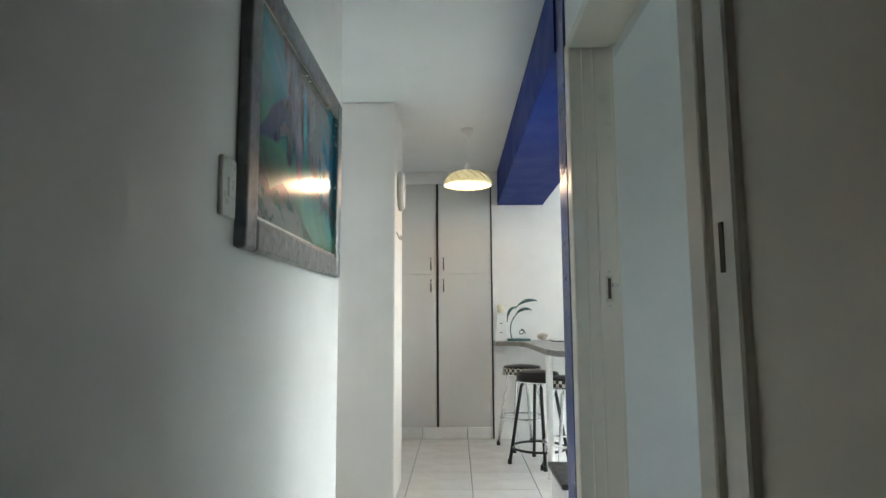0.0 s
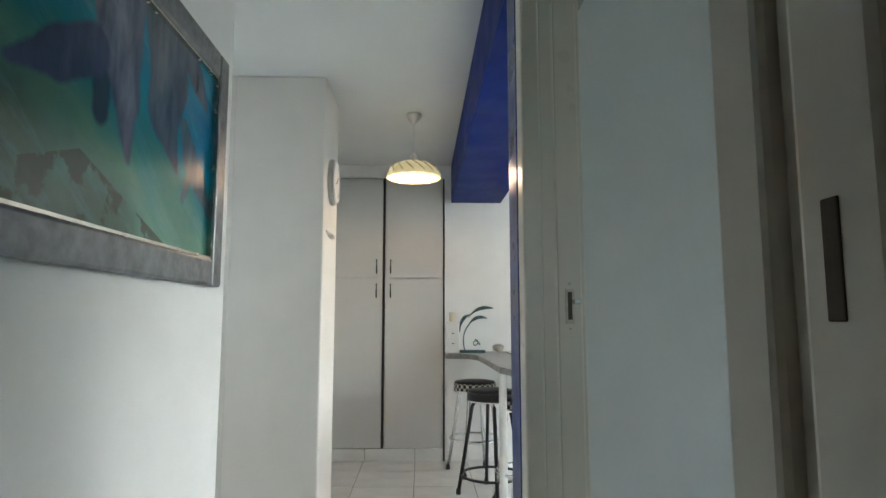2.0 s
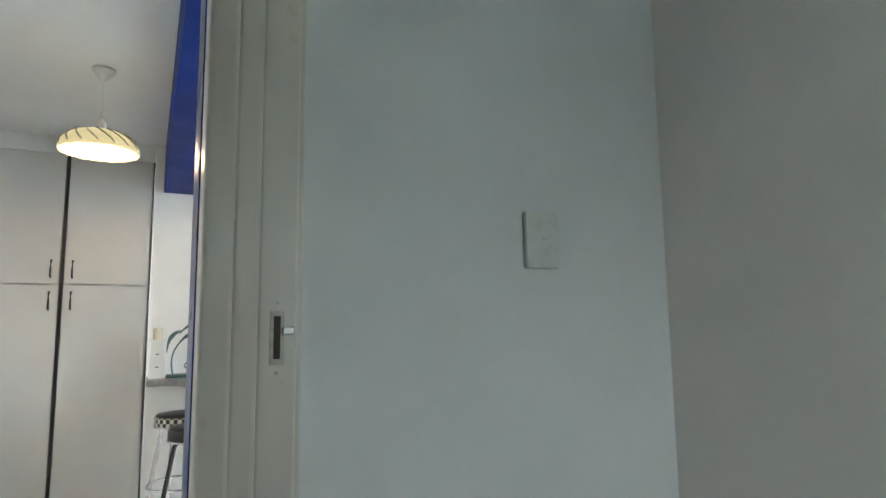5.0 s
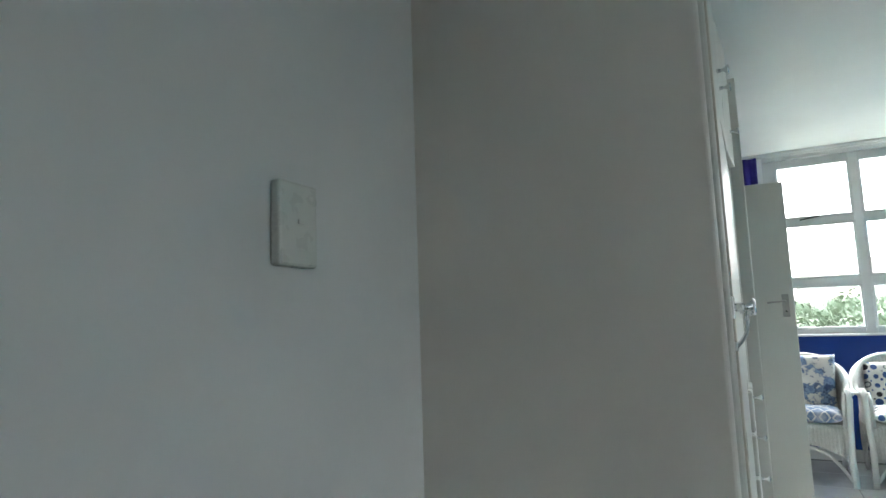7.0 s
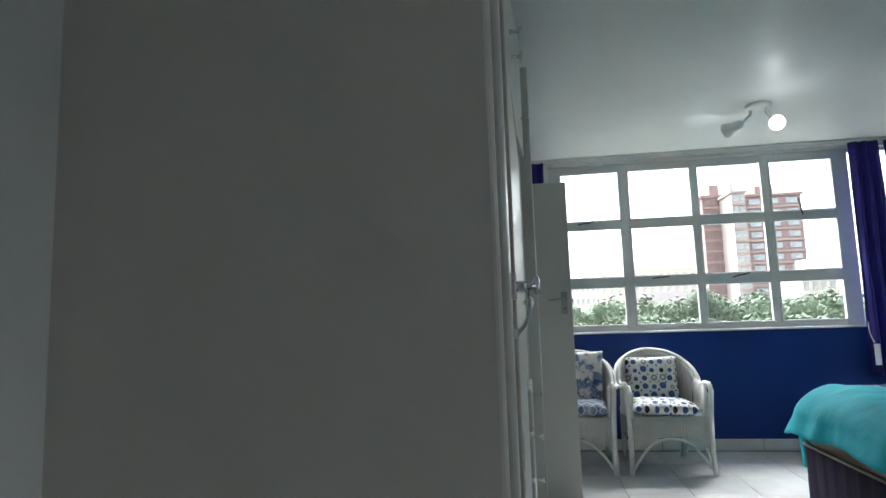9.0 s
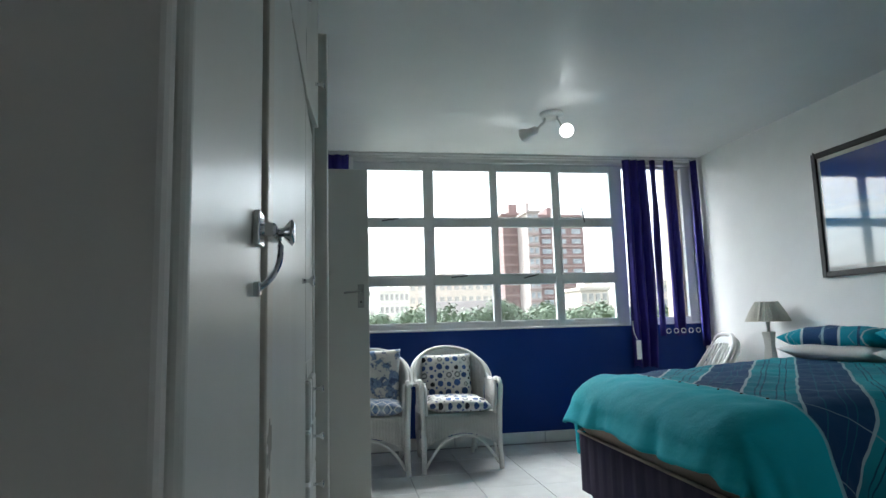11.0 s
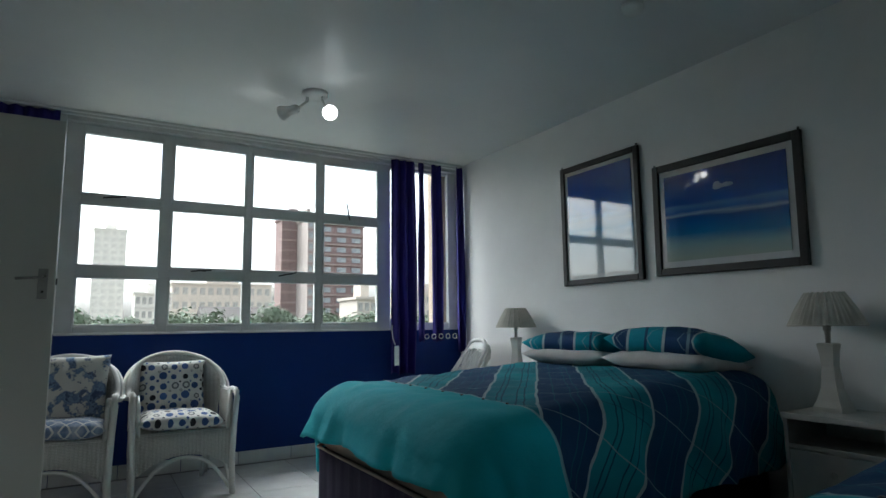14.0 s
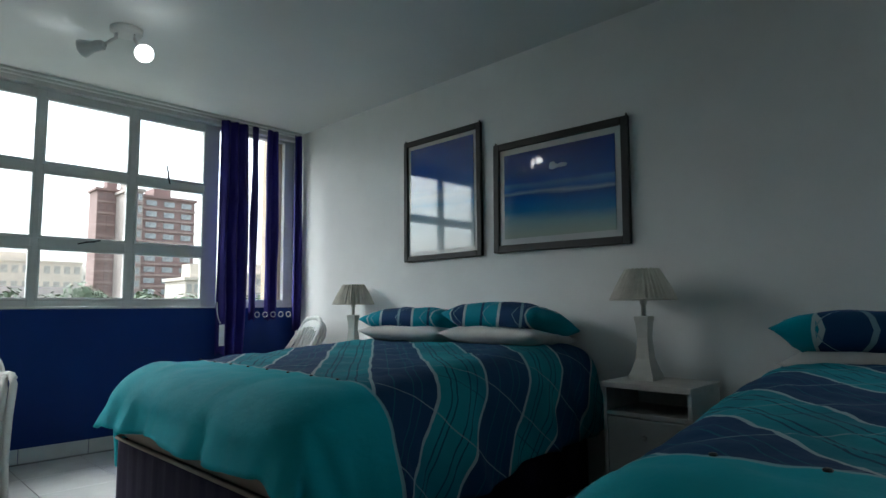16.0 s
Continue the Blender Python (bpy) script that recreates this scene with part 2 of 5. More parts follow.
# bedroom
setting("wall_north", box(0.60, YN, 0, 6.6, 2.08, ZB), WALL, "white painted bedroom wall")
# The opening near the west end is added, unseen, to hold the fill lamp.
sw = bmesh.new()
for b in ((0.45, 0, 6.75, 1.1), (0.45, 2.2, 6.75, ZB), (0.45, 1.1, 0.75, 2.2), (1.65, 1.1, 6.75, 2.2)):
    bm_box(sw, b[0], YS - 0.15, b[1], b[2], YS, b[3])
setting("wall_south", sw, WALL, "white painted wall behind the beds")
fill_win = thing("window_2", "added unseen window opening that holds the bedroom fill light", "window", kind="structure")
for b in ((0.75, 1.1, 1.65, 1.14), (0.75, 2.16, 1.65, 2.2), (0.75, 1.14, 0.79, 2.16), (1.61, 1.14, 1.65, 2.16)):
    part("window_frame", box(b[0], YS - 0.11, b[1], b[2], YS - 0.06, b[3], bevel=0.004), WALL, fill_win)
setting("wall_bedroom_west", box(0.60, YS, 0, 0.66, 0.625, ZB), WALL)
setting("wall_over_door_inner", box(0.604, 0.625, 2.06, 0.66, YN, ZB), WALL)
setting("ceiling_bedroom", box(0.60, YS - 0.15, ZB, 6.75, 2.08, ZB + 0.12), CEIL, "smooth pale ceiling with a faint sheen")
setting("wall_window_low", box(XW, YS, 0, 6.62, YN, 1.02), BLUE, "deep blue painted wall under the window")
setting("wall_window_head", box(XW, YS, 2.55, 6.62, 1.16, ZB), ALU)
setting("wall_window_north", box(XW, 1.16, 1.02, 6.62, YN, ZB), WALL)
sk = thing("baseboard", "", "", kind="structure")
for i in range(10):
    part("tile", box(XW - 0.011, YS + 0.41 * i + 0.002, 0, XW, min(YS + 0.41 * (i + 1) - 0.002, YN), 0.095, bevel=0.002, seg=1), TILE, sk)

# door frame of the bedroom, without its door
df = thing("door_1", "cream enamelled steel door frame without a door", "door frame", kind="structure")


def jamb(y_in, sign):
    """One jamb: face strip, rebate and inner strip, as y runs away from the opening."""
    bm = bmesh.new()
    bm_box(bm, 0.436, y_in, 0, 0.452, y_in + sign * 0.185, 2.06, bevel=0.005)
    bm_box(bm, 0.452, y_in, 0, 0.520, y_in + sign * 0.06, 2.06, bevel=0.004)
    bm_box(bm, 0.520, y_in + sign * 0.016, 0, 0.562, y_in + sign * 0.06, 2.06, bevel=0.004)
    bm_box(bm, 0.562, y_in + sign * 0.004, 0, 0.625, y_in + sign * 0.06, 2.06, bevel=0.006)
    return bm


far = bmesh.new()
bm_box(far, 0.452, 1.80, 0, 0.500, 1.88, 2.06, bevel=0.006)
bm_box(far, 0.500, 1.83, 0, 0.545, 1.88, 2.06, bevel=0.008)
bm_box(far, 0.545, 1.845, 0, 0.612, 1.88, 2.06, bevel=0.006)
bm_box(far, 0.604, 1.85, 0, 0.622, 1.975, 2.06, bevel=0.005)
part("jamb", far, FRAME, df, smooth=False)
near = bmesh.new()
bm_box(near, 0.448, 0.738, 0, 0.56, 0.812, 2.06, bevel=0.008)
bm_box(near, 0.464, 0.688, 0, 0.56, 0.738, 2.06, bevel=0.004)
bm_box(near, 0.436, 0.606, 0, 0.56, 0.688, 2.06, bevel=0.010)
part("jamb", near, FRAME, df)
headb = bmesh.new()
bm_box(headb, 0.452, 0.812, 2.02, 0.612, 1.80, 2.06, bevel=0.006)
part("head", headb, FRAME, df)
part("strike_hole", box(0.4345, 0.645, 1.150, 0.437, 0.660, 1.223, bevel=0.001), RUST, df, "empty lock slot")
sp = bmesh.new()
bm_box(sp, 0.566, 1.842, 1.135, 0.590, 1.846, 1.225, bevel=0.001)
part("strike_plate", sp, plain("painted_strike_plate", (0.58, 0.53, 0.45), 0.45, 0.0, 0.25, 60), df, "painted-over strike plate")
part("strike_hole", box(0.572, 1.8405, 1.145, 0.583, 1.8425, 1.216), RUST, df)
part("latch_bolt", box(0.585, 1.828, 1.185, 0.604, 1.842, 1.198, bevel=0.002), STEEL, df)
for z in (1.238, 1.122):
    part("screw", turned(bmesh.new(), [(0.0035, 0), (0.003, 0.002)], 8, (0, 0, 0)), STEEL, df).matrix_basis = pose(0.578, 1.845, z, 90)

# ------------------------------------------------------------ window
win = thing("window_1", "white aluminium window of twelve panes with a side light", "window", kind="structure")
YE = [1.162, 1.05, 0.522, 0.44, -0.107, -0.163, -0.71, -0.775, -1.295, -1.425, -2.05, -2.145]
ZE = [1.02, 1.075, 1.42, 1.505, 1.955, 2.03, 2.485, 2.55]
XF = 6.475
for i in range(0, 12, 2):
    part("stile", box(XF, YE[i + 1], ZE[0], XF + 0.05, YE[i], ZE[7], bevel=0.005), ALU, win)
for j in range(4):
    part("rail", box(XF + 0.004, -1.36, ZE[2 * j], XF + 0.046, YE[1], ZE[2 * j + 1], bevel=0.005), ALU, win)
for z0, z1 in ((ZE[0], ZE[1]), (2.525, 2.55)):
    part("rail", box(XF + 0.004, YE[10], z0, XF + 0.046, YE[9], z1, bevel=0.005), ALU, win)
for i in range(1, 9, 2):
    for j in range(1, 7, 2):
        y0, y1, z0, z1 = YE[i + 1], YE[i], ZE[j], ZE[j + 1]
        fr = bmesh.new()
        for q in ((y0 - 0.012, z0 - 0.012, y1 + 0.012, z0 + 0.008), (y0 - 0.012, z1 - 0.008, y1 + 0.012, z1 + 0.012), (y0 - 0.012, z0, y0 + 0.008, z1), (y1 - 0.008, z0, y1 + 0.012, z1)):
            bm_box(fr, XF - 0.008, q[0], q[1], XF + 0.03, q[2], q[3], bevel=0.003, seg=1)
        sash = part("sash", fr, ALU, win)
        pane = part("pane", box(XF + 0.012, y0, z0, XF + 0.016, y1, z1), GLASS, sash)
        pane.visible_shadow = False
pane = part("pane", box(XF + 0.012, YE[10], ZE[1], XF + 0.016, YE[9], 2.525), GLASS, win)
pane.visible_shadow = False
part("jamb_reveal", box(6.53, -2.30, 1.0, 6.80, -2.010, 2.60), CREAM_OUT, win, "beige outer reveal")
part("sill", box(XW - 0.02, YS, 1.005, XF + 0.05, 1.16, 1.022, bevel=0.004), ALU, win)


def stay(y, z, tilt):
    bm = bmesh.new()
    bm_box(bm, -0.012, -0.03, -0.004, 0.006, 0.03, 0.006, bevel=0.002)
    tube(bm, [(-0.004, -0.07, 0.012), (-0.008, 0.0, 0.002), (-0.008, 0.08, -0.012)], 0.006, 6)
    part("stay", bm, BLACK, win, "dark casement stay").matrix_basis = pose(XF - 0.012, y, z, tilt)


stay(0.83, 2.015, 0), stay(0.21, 1.490, 4), stay(-0.47, 1.485, -4), stay(-1.00, 2.06, 88)
part("curtain_rail", box(6.36, -2.13, 2.572, 6.39, 1.75, 2.592, bevel=0.003), ALU, win)
part("curtain_rail", box(6.31, -2.13, 2.580, 6.335, 1.75, 2.599, bevel=0.003), ALU, win)

# ------------------------------------------------------------ wardrobe
wd = thing("wardrobe", "built-in white enamelled wardrobe with drawers and ajar upper doors", "wardrobe", place=(0, 0, 0))
YF = 1.378
part("side_panel", box(1.624, YF - 0.004, -0.004, 1.645, YN + 0.03, ZB + 0.03, bevel=0.008, seg=3), WALL_W, wd, "matt off-white side panel")
# Solid block; its near-black colour paints the shade seen past ajar doors.
part("carcass", box(1.645, YF + 0.03, 0, 3.88, YN, ZB - 0.002), GAPSHADE, wd)
part("edge_strip", box(1.6455, YF - 0.014, 0, 1.668, YF + 0.028, ZB - 0.004, bevel=0.010, seg=4), ENAMEL, wd)
part("groove_strip", box(1.671, YF + 0.008, 0, 1.698, YF + 0.028, ZB - 0.004, bevel=0.004), ENAMEL, wd)


def knob(parent, x, z, y=YF, big=1.0):
    bm = bmesh.new()
    turned(bm, [(0.004 * big, 0), (0.009 * big, 0.001), (0.006 * big, 0.008), (0.0055 * big, 0.022), (0.015 * big, 0.032), (0.017 * big, 0.036), (0.012 * big, 0.040), (0.002 * big, 0.041)], 16)
    ob = part("knob", bm, CHROME, parent, "chrome knob", True)
    ob.matrix_basis = pose(x, y, z, 90)
    return ob


def leaf(x0, x1, z0, z1, proud=0.0, swing=0.0):
    """A wardrobe door hung at x0; swing opens it by degrees."""
    ob = part("door", box(0, -0.008, z0, x1 - x0, 0.014, z1, bevel=0.003), ENAMEL, wd)
    ob.matrix_basis = pose(x0, YF - proud + 0.012, 0, 0, 0, -swing)
    return ob


leaf(1.702, 2.190, 0.08, 2.50)
part("stile", box(2.214, YF - 0.004, 0.06, 2.292, YF + 0.03, ZB - 0.01, bevel=0.004), FRAME, wd, "cream worn door edge")
leaf(2.298, 2.720, 0.08, 1.92, 0.004)
leaf(2.732, 3.30, 0.08, 1.92, 0.002)
leaf(3.315, 3.745, 0.965, 1.915, 0.002)
leaf(2.298, 2.720, 1.935, 2.55, 0.004), leaf(2.732, 3.30, 1.935, 2.55, 0.002, 0.6), leaf(3.315, 3.745, 1.95, 2.55, 0.002, 3.5)
part("rail", box(3.31, YF + 0.002, 0.90, 3.75, YF + 0.028, 0.962, bevel=0.003), ENAMEL, wd)
part("stile", box(3.755, YF - 0.002, 0, 3.878, YF + 0.03, ZB - 0.01, bevel=0.005), ENAMEL, wd)
part("plinth", box(1.70, YF + 0.015, 0, 3.87, YF + 0.03, 0.075), ENAMEL, wd)
for i in range(5):
    z1 = 0.895 - 0.175 * i
    dr = part("drawer", box(3.32, YF - 0.012, z1 - 0.163, 3.74, YF + 0.026, z1, bevel=0.007), ENAMEL, wd)
    knob(dr, 3.53, z1 - 0.045, YF - 0.012, 0.85)
knob(wd, 3.10, 1.232, YF, 1.15)
knob(wd, 2.68, 2.06, YF - 0.004), knob(wd, 2.86, 2.06, YF - 0.004), knob(wd, 3.62, 2.10, YF - 0.018)
la = bmesh.new()
bm_box(la, 2.085, YF - 0.008, 1.215, 2.135, YF + 0.002, 1.27, bevel=0.003)
bm_box(la, 2.110, YF - 0.030, 1.232, 2.200, YF - 0.006, 1.254, bevel=0.006)
tube(la, arc((2.145, YF - 0.03, 1.234), (2.135, YF - 0.042, 1.18), (2.100, YF - 0.006, 1.15), 8), 0.005, 8)
bm_box(la, 2.089, YF - 0.008, 1.138, 2.111, YF + 0.002, 1.160, bevel=0.002)
part("catch", la, CHROME, wd, "chrome lever catch")
knob(wd, 2.150, 1.243, YF - 0.014, 1.3)
setting("wall_wardrobe_end", box(3.88, 1.318, 0, 3.98, YN, 2.46, bevel=0.006), ENAMEL, "narrow white enamelled post at the wardrobe's end")

# white door standing open in the bedroom
dr2 = thing("door_2", "white painted flush door standing open into the bedroom", "door", kind="structure")
part("leaf", box(4.90, 1.095, 0.012, 4.94, 1.955, 2.07, bevel=0.003), ENAMEL, dr2)
part("lock_plate", box(4.894, 1.125, 1.19, 4.90, 1.165, 1.335, bevel=0.002), STEEL, dr2, "worn brass-grey lock plate")
part("keyhole", turned(bmesh.new(), [(0.006, 0), (0.005, 0.002)], 10), GAPSHADE, dr2).matrix_basis = pose(4.8945, 1.145, 1.225, 0, -90)
hb = bmesh.new()
tube(hb, [(4.895, 1.145, 1.29), (4.858, 1.145, 1.29), (4.852, 1.155, 1.29), (4.852, 1.25, 1.283)], 0.007, 8)
part("lever_handle", hb, STEEL, dr2, "", True)
part("latch", box(4.908, 1.088, 1.26, 4.932, 1.096, 1.29), BLACK, dr2)
part("frame", box(4.94, 1.945, 0, 5.0, 1.979, 2.10, bevel=0.004), FRAME, dr2)

# ------------------------------------------------------------ bed linen
def quilt_material(name, turq_from, slope, shift, ca=0.64, sa=0.77):
    """Turquoise foot panel, then slanting teal and navy bands with white seams and thin checks. Laid out along the cloth."""
    k = Nodes(name, 0.75)
    u, v, _ = k.xyz(k.tc.outputs["UV"])
    wob = k.math("MULTIPLY", k.math("SUBTRACT", k.noise(5, 3), 0.5), 0.03)
    c = k.math("ADD", k.math("ADD", k.math("MULTIPLY", u, ca), k.math("MULTIPLY", v, sa)), k.math("ADD", wob, shift))
    c2 = k.math("SUBTRACT", k.math("MULTIPLY", u, sa), k.math("MULTIPLY", v, ca))
    band = k.math("FRACT", k.math("DIVIDE", c, 0.46))
    turq, navy, teal = (0.035, 0.43, 0.51), (0.016, 0.055, 0.14), (0.03, 0.29, 0.35)
    cloth = k.mix(k.math("GREATER_THAN", band, 0.5), k.mix(k.ramp(k.noise(3, 2), [(0.4, 0.0), (0.6, 0.6)]), teal, (0.012, 0.13, 0.19)), navy)

    def line(value, period, at, width, col, below, strength=1.0):
        f = k.math("FRACT", k.math("DIVIDE", value, period))
        hit = k.math("LESS_THAN", k.math("ABSOLUTE", k.math("SUBTRACT", f, at)), width / period)
        return k.mix(k.math("MULTIPLY", hit, strength), below, col)

    for at in (0.12, 0.19, 0.33, 0.38):
        cloth = line(c, 0.46, at, 0.003, (0.01, 0.04, 0.10), cloth, 0.8)
    for at in (0.64, 0.71, 0.86):
        cloth = line(c, 0.46, at, 0.0025, (0.02, 0.14, 0.20), cloth, 0.7)
    for at, col in ((0.1, (0.30, 0.42, 0.46)), (0.45, (0.01, 0.05, 0.12)), (0.62, (0.28, 0.40, 0.45))):
        cloth = line(c2, 0.52, at, 0.0025, col, cloth, 0.65)
    for at in (0.01, 0.5):
        cloth = line(c, 0.46, at, 0.007, (0.42, 0.50, 0.53), cloth, 0.9)
    edge = k.math("ADD", v, k.math("MULTIPLY", u, slope))
    foot = k.math("GREATER_THAN", edge, turq_from)
    seam = k.math("LESS_THAN", k.math("ABSOLUTE", k.math("SUBTRACT", edge, turq_from)), 0.007)
    full = k.mix(foot, cloth, turq)
    full = k.mix(k.math("MULTIPLY", seam, 0.8), full, (0.30, 0.50, 0.54))
    full = k.mix(k.ramp(k.noise(2.5, 4), [(0.35, 0.0), (0.75, 0.25)]), full, (0.01, 0.12, 0.15))
    k.colour(full)
    k.b.inputs["Specular IOR Level"].default_value = 0.15
    creases = k.math("ABSOLUTE", k.math("SUBTRACT", k.noise(7, 4, 0.6, stretch=(1.0, 0.55, 1.0)), 0.5))
    k.bump(k.math("ADD", k.math("MULTIPLY", creases, -1.3), k.math("ADD", k.noise(8, 3, 0.5), k.math("MULTIPLY", k.noise(260, 2), 0.08))), 0.4, 0.015)
    return k.m


def edge_drop(s, r, flare):
    """How far out and down cloth lies that runs s past the edge of the mattress."""
    if s <= 0:
        return 0.0, 0.0
    q = r * math.pi / 2
    if s < q:
        return r * math.sin(s / r), r * (1 - math.cos(s / r))
    return r + (s - q) * flare, r + (s - q)


def quilt(name, x0, x1, yfoot, yhead, ztop, foot, side, material, parent, seed):
    """Cloth over a mattress: the foot hangs to +y, the sides to -x and +x, with folds."""
    bm = bmesh.new()
    uvl = bm.loops.layers.uv.new("UVMap")
    nu, nv = 110, 120
    us = [x0 - side + (x1 - x0 + 2 * side) * i / nu for i in range(nu + 1)]
    vs = [yhead + (yfoot + foot - yhead) * j / nv for j in range(nv + 1)]
    grid, r = [], 0.17
    for v in vs:
        row = []
        for u in us:
            su, sv = max(x0 + r - u, u - x1 + r, 0), max(v - yfoot + r, 0)
            sg = -1 if u < (x0 + x1) / 2 else 1
            swell = 0.055
            both = min(math.hypot(su, sv), 1.10 * max(su, sv))
            o, d = edge_drop(both, r, 0.36 if sv > su else 0.16)
            far = math.hypot(su, sv)
            fu, fv = (su / far, sv / far) if far else (0, 0)
            x = min(max(u, x0 + r), x1 - r) + sg * (o + swell * min(1, o / r)) * fu
            y = min(v, yfoot - r) + (o + swell * min(1, o / r)) * fv
            hang = min(1, max(0, d - 0.06) / 0.25)
            along = u if sv > su else v
            pleat = math.sin(along * 13 + seed + 4 * noise.noise((along * 1.7, seed, 0)) + 1.5 * d)
            fold = hang * (0.010 + 0.022 * pleat * abs(pleat) + 0.007 * math.sin(along * 31 + seed * 2 + 4 * d) + 0.030 * noise.noise((along * 5, d * 2, seed)) + 0.010 * noise.noise((along * 15 + 3 * d, d * 1.5, seed + 2)))
            x, y = x + sg * fold * fu, y + fold * fv
            puff = 0.010 * noise.noise((u * 3.1, v * 3.1, seed)) + 0.007 * noise.noise((u * 9, v * 9, seed + 4)) + 0.004 * noise.noise((u * 21, v * 14, seed + 9))
            wrinkle = 0.010 * (0.35 - abs(noise.noise((u * 5 + v * 9, v * 4 - u * 3, seed))))
            z = ztop + 0.045 * min(1, max(0, (yfoot - 0.4 - v) / 1.1)) - d * (0.985 + 0.03 * math.sin(along * 7 + seed)) + (puff + wrinkle) * (1 - 0.6 * hang)
            row.append((bm.verts.new((x, y, z)), (u, v)))
        grid.append(row)
    for a, b in zip(grid, grid[1:]):
        for i in range(nu):
            f = bm.faces.new((a[i][0], a[i + 1][0], b[i + 1][0], b[i][0]))
            for loop, uv in zip(f.loops, (a[i][1], a[i + 1][1], b[i + 1][1], b[i][1])):
                loop[uvl].uv = uv
    ob = link(name, bm, material, True)
    m = ob.modifiers.new("thickness", "SOLIDIFY")
    m.thickness, m.offset = 0.02, -1
    ob.parent = parent
    return ob


def pillow_bm(w, d, h, seed, sag=0.0):
    bm = bmesh.new()
    uvl = bm.loops.layers.uv.new("UVMap")
    n = 22
    sides = []
    for s in (1, -1):
        rows = []
        for j in range(n + 1):
            row = []
            for i in range(n + 1):
                a, b = 2 * i / n - 1, 2 * j / n - 1
                k = max(0, (1 - abs(a) ** 5.0) * (1 - abs(b) ** 3.0)) ** 0.54
                pinch = 1 - 0.06 * (1 - abs(a)) * 0 - 0.05 * (b * b) * (1 - a * a) - 0.05 * (a * a) * (1 - b * b)
                z = s * h / 2 * k + 0.012 * k * noise.noise((a * 3, b * 3, seed + s)) - sag * (a * a)
                row.append(bm.verts.new((a * w / 2 * pinch, b * d / 2 * pinch, z)))
            rows.append(row)
        sides.append(rows)
        for q, t in zip(rows, rows[1:]):
            for i in range(n):
                f = bm.faces.new((q[i], q[i + 1], t[i + 1], t[i]))
                for loop in f.loops:
                    loop[uvl].uv = (loop.vert.co.x, loop.vert.co.y)
    bmesh.ops.remove_doubles(bm, verts=bm.verts, dist=0.0006)
    return bm


def fabric(name, col, rough=0.8, vary=0.25, weave=300):
    k = Nodes(name, rough)
    k.colour(k.ramp(k.noise(6, 5), [(0.3, tuple(c * (1 - vary) for c in col)), (0.72, col)]))
    k.b.inputs["Specular IOR Level"].default_value = 0.25
    k.bump(k.math("ADD", k.noise(14, 4), k.math("MULTIPLY", k.noise(weave, 2), 0.3)), 0.3, 0.006)
    return k.m


QUILT = quilt_material("striped_quilt_cloth", -0.361, 0.035, 0.129, 0.635, 0.703)
QUILT_2 = quilt_material("striped_quilt_cloth_second", -0.17, 0.0, 0.13, 0.80, 0.60)
def sham_material():
    """Pillowcase: turquoise border round a slanting navy and teal panel."""
    k = Nodes("striped_pillowcase", 0.75)
    u, v, _ = k.xyz(k.tc.outputs["UV"])
    au = k.math("ABSOLUTE", u)
    seat = k.t.nodes.new("ShaderNodeObjectInfo")
    band = k.math("FRACT", k.math("DIVIDE", k.math("ADD", k.math("ADD", u, k.math("MULTIPLY", v, 0.75)), k.math("MULTIPLY", seat.outputs["Random"], 0.5)), 0.52))
    cloth = k.mix(k.math("GREATER_THAN", band, 0.5), (0.012, 0.25, 0.34), (0.010, 0.04, 0.13))
    for at, col in ((0.02, (0.42, 0.50, 0.53)), (0.5, (0.42, 0.50, 0.53)), (0.25, (0.01, 0.05, 0.12)), (0.72, (0.20, 0.32, 0.38))):
        cloth = k.mix(k.math("LESS_THAN", k.math("ABSOLUTE", k.math("SUBTRACT", band, at)), 0.018), cloth, col)
    thin = k.math("FRACT", k.math("DIVIDE", k.math("SUBTRACT", u, k.math("MULTIPLY", v, 1.1)), 0.21))
    cloth = k.mix(k.math("LESS_THAN", thin, 0.022), cloth, (0.25, 0.38, 0.44))
    edge = k.math("MAXIMUM", k.math("SUBTRACT", au, 0.27), k.math("SUBTRACT", k.math("MULTIPLY", v, -1.0), -0.15 + 0.30))
    full = k.mix(k.math("GREATER_THAN", edge, 0.0), cloth, (0.010, 0.27, 0.36))
    full = k.mix(k.math("LESS_THAN", k.math("ABSOLUTE", edge), 0.006), full, (0.40, 0.52, 0.55))
    k.colour(k.mix(k.ramp(k.noise(4, 4), [(0.35, 0.0), (0.75, 0.3)]), full, (0.01, 0.10, 0.14)))
    k.b.inputs["Specular IOR Level"].default_value = 0.15
    k.bump(k.math("ADD", k.noise(10, 5, 0.6), k.math("MULTIPLY", k.noise(260, 2), 0.12)), 0.5, 0.014)
    return k.m


SHAM = sham_material()
LINEN = fabric("white_linen", (0.62, 0.60, 0.58))
VALANCE = fabric("dark_purple_valance", (0.020, 0.014, 0.040), 0.85, 0.35)
MATTRESS = fabric("beige_mattress_cloth", (0.36, 0.29, 0.24))
PURPLE = fabric("purple_voile", (0.030, 0.022, 0.20), 0.7, 0.3)
WOODDARK = plain("dark_wood", (0.03, 0.02, 0.016), 0.45)


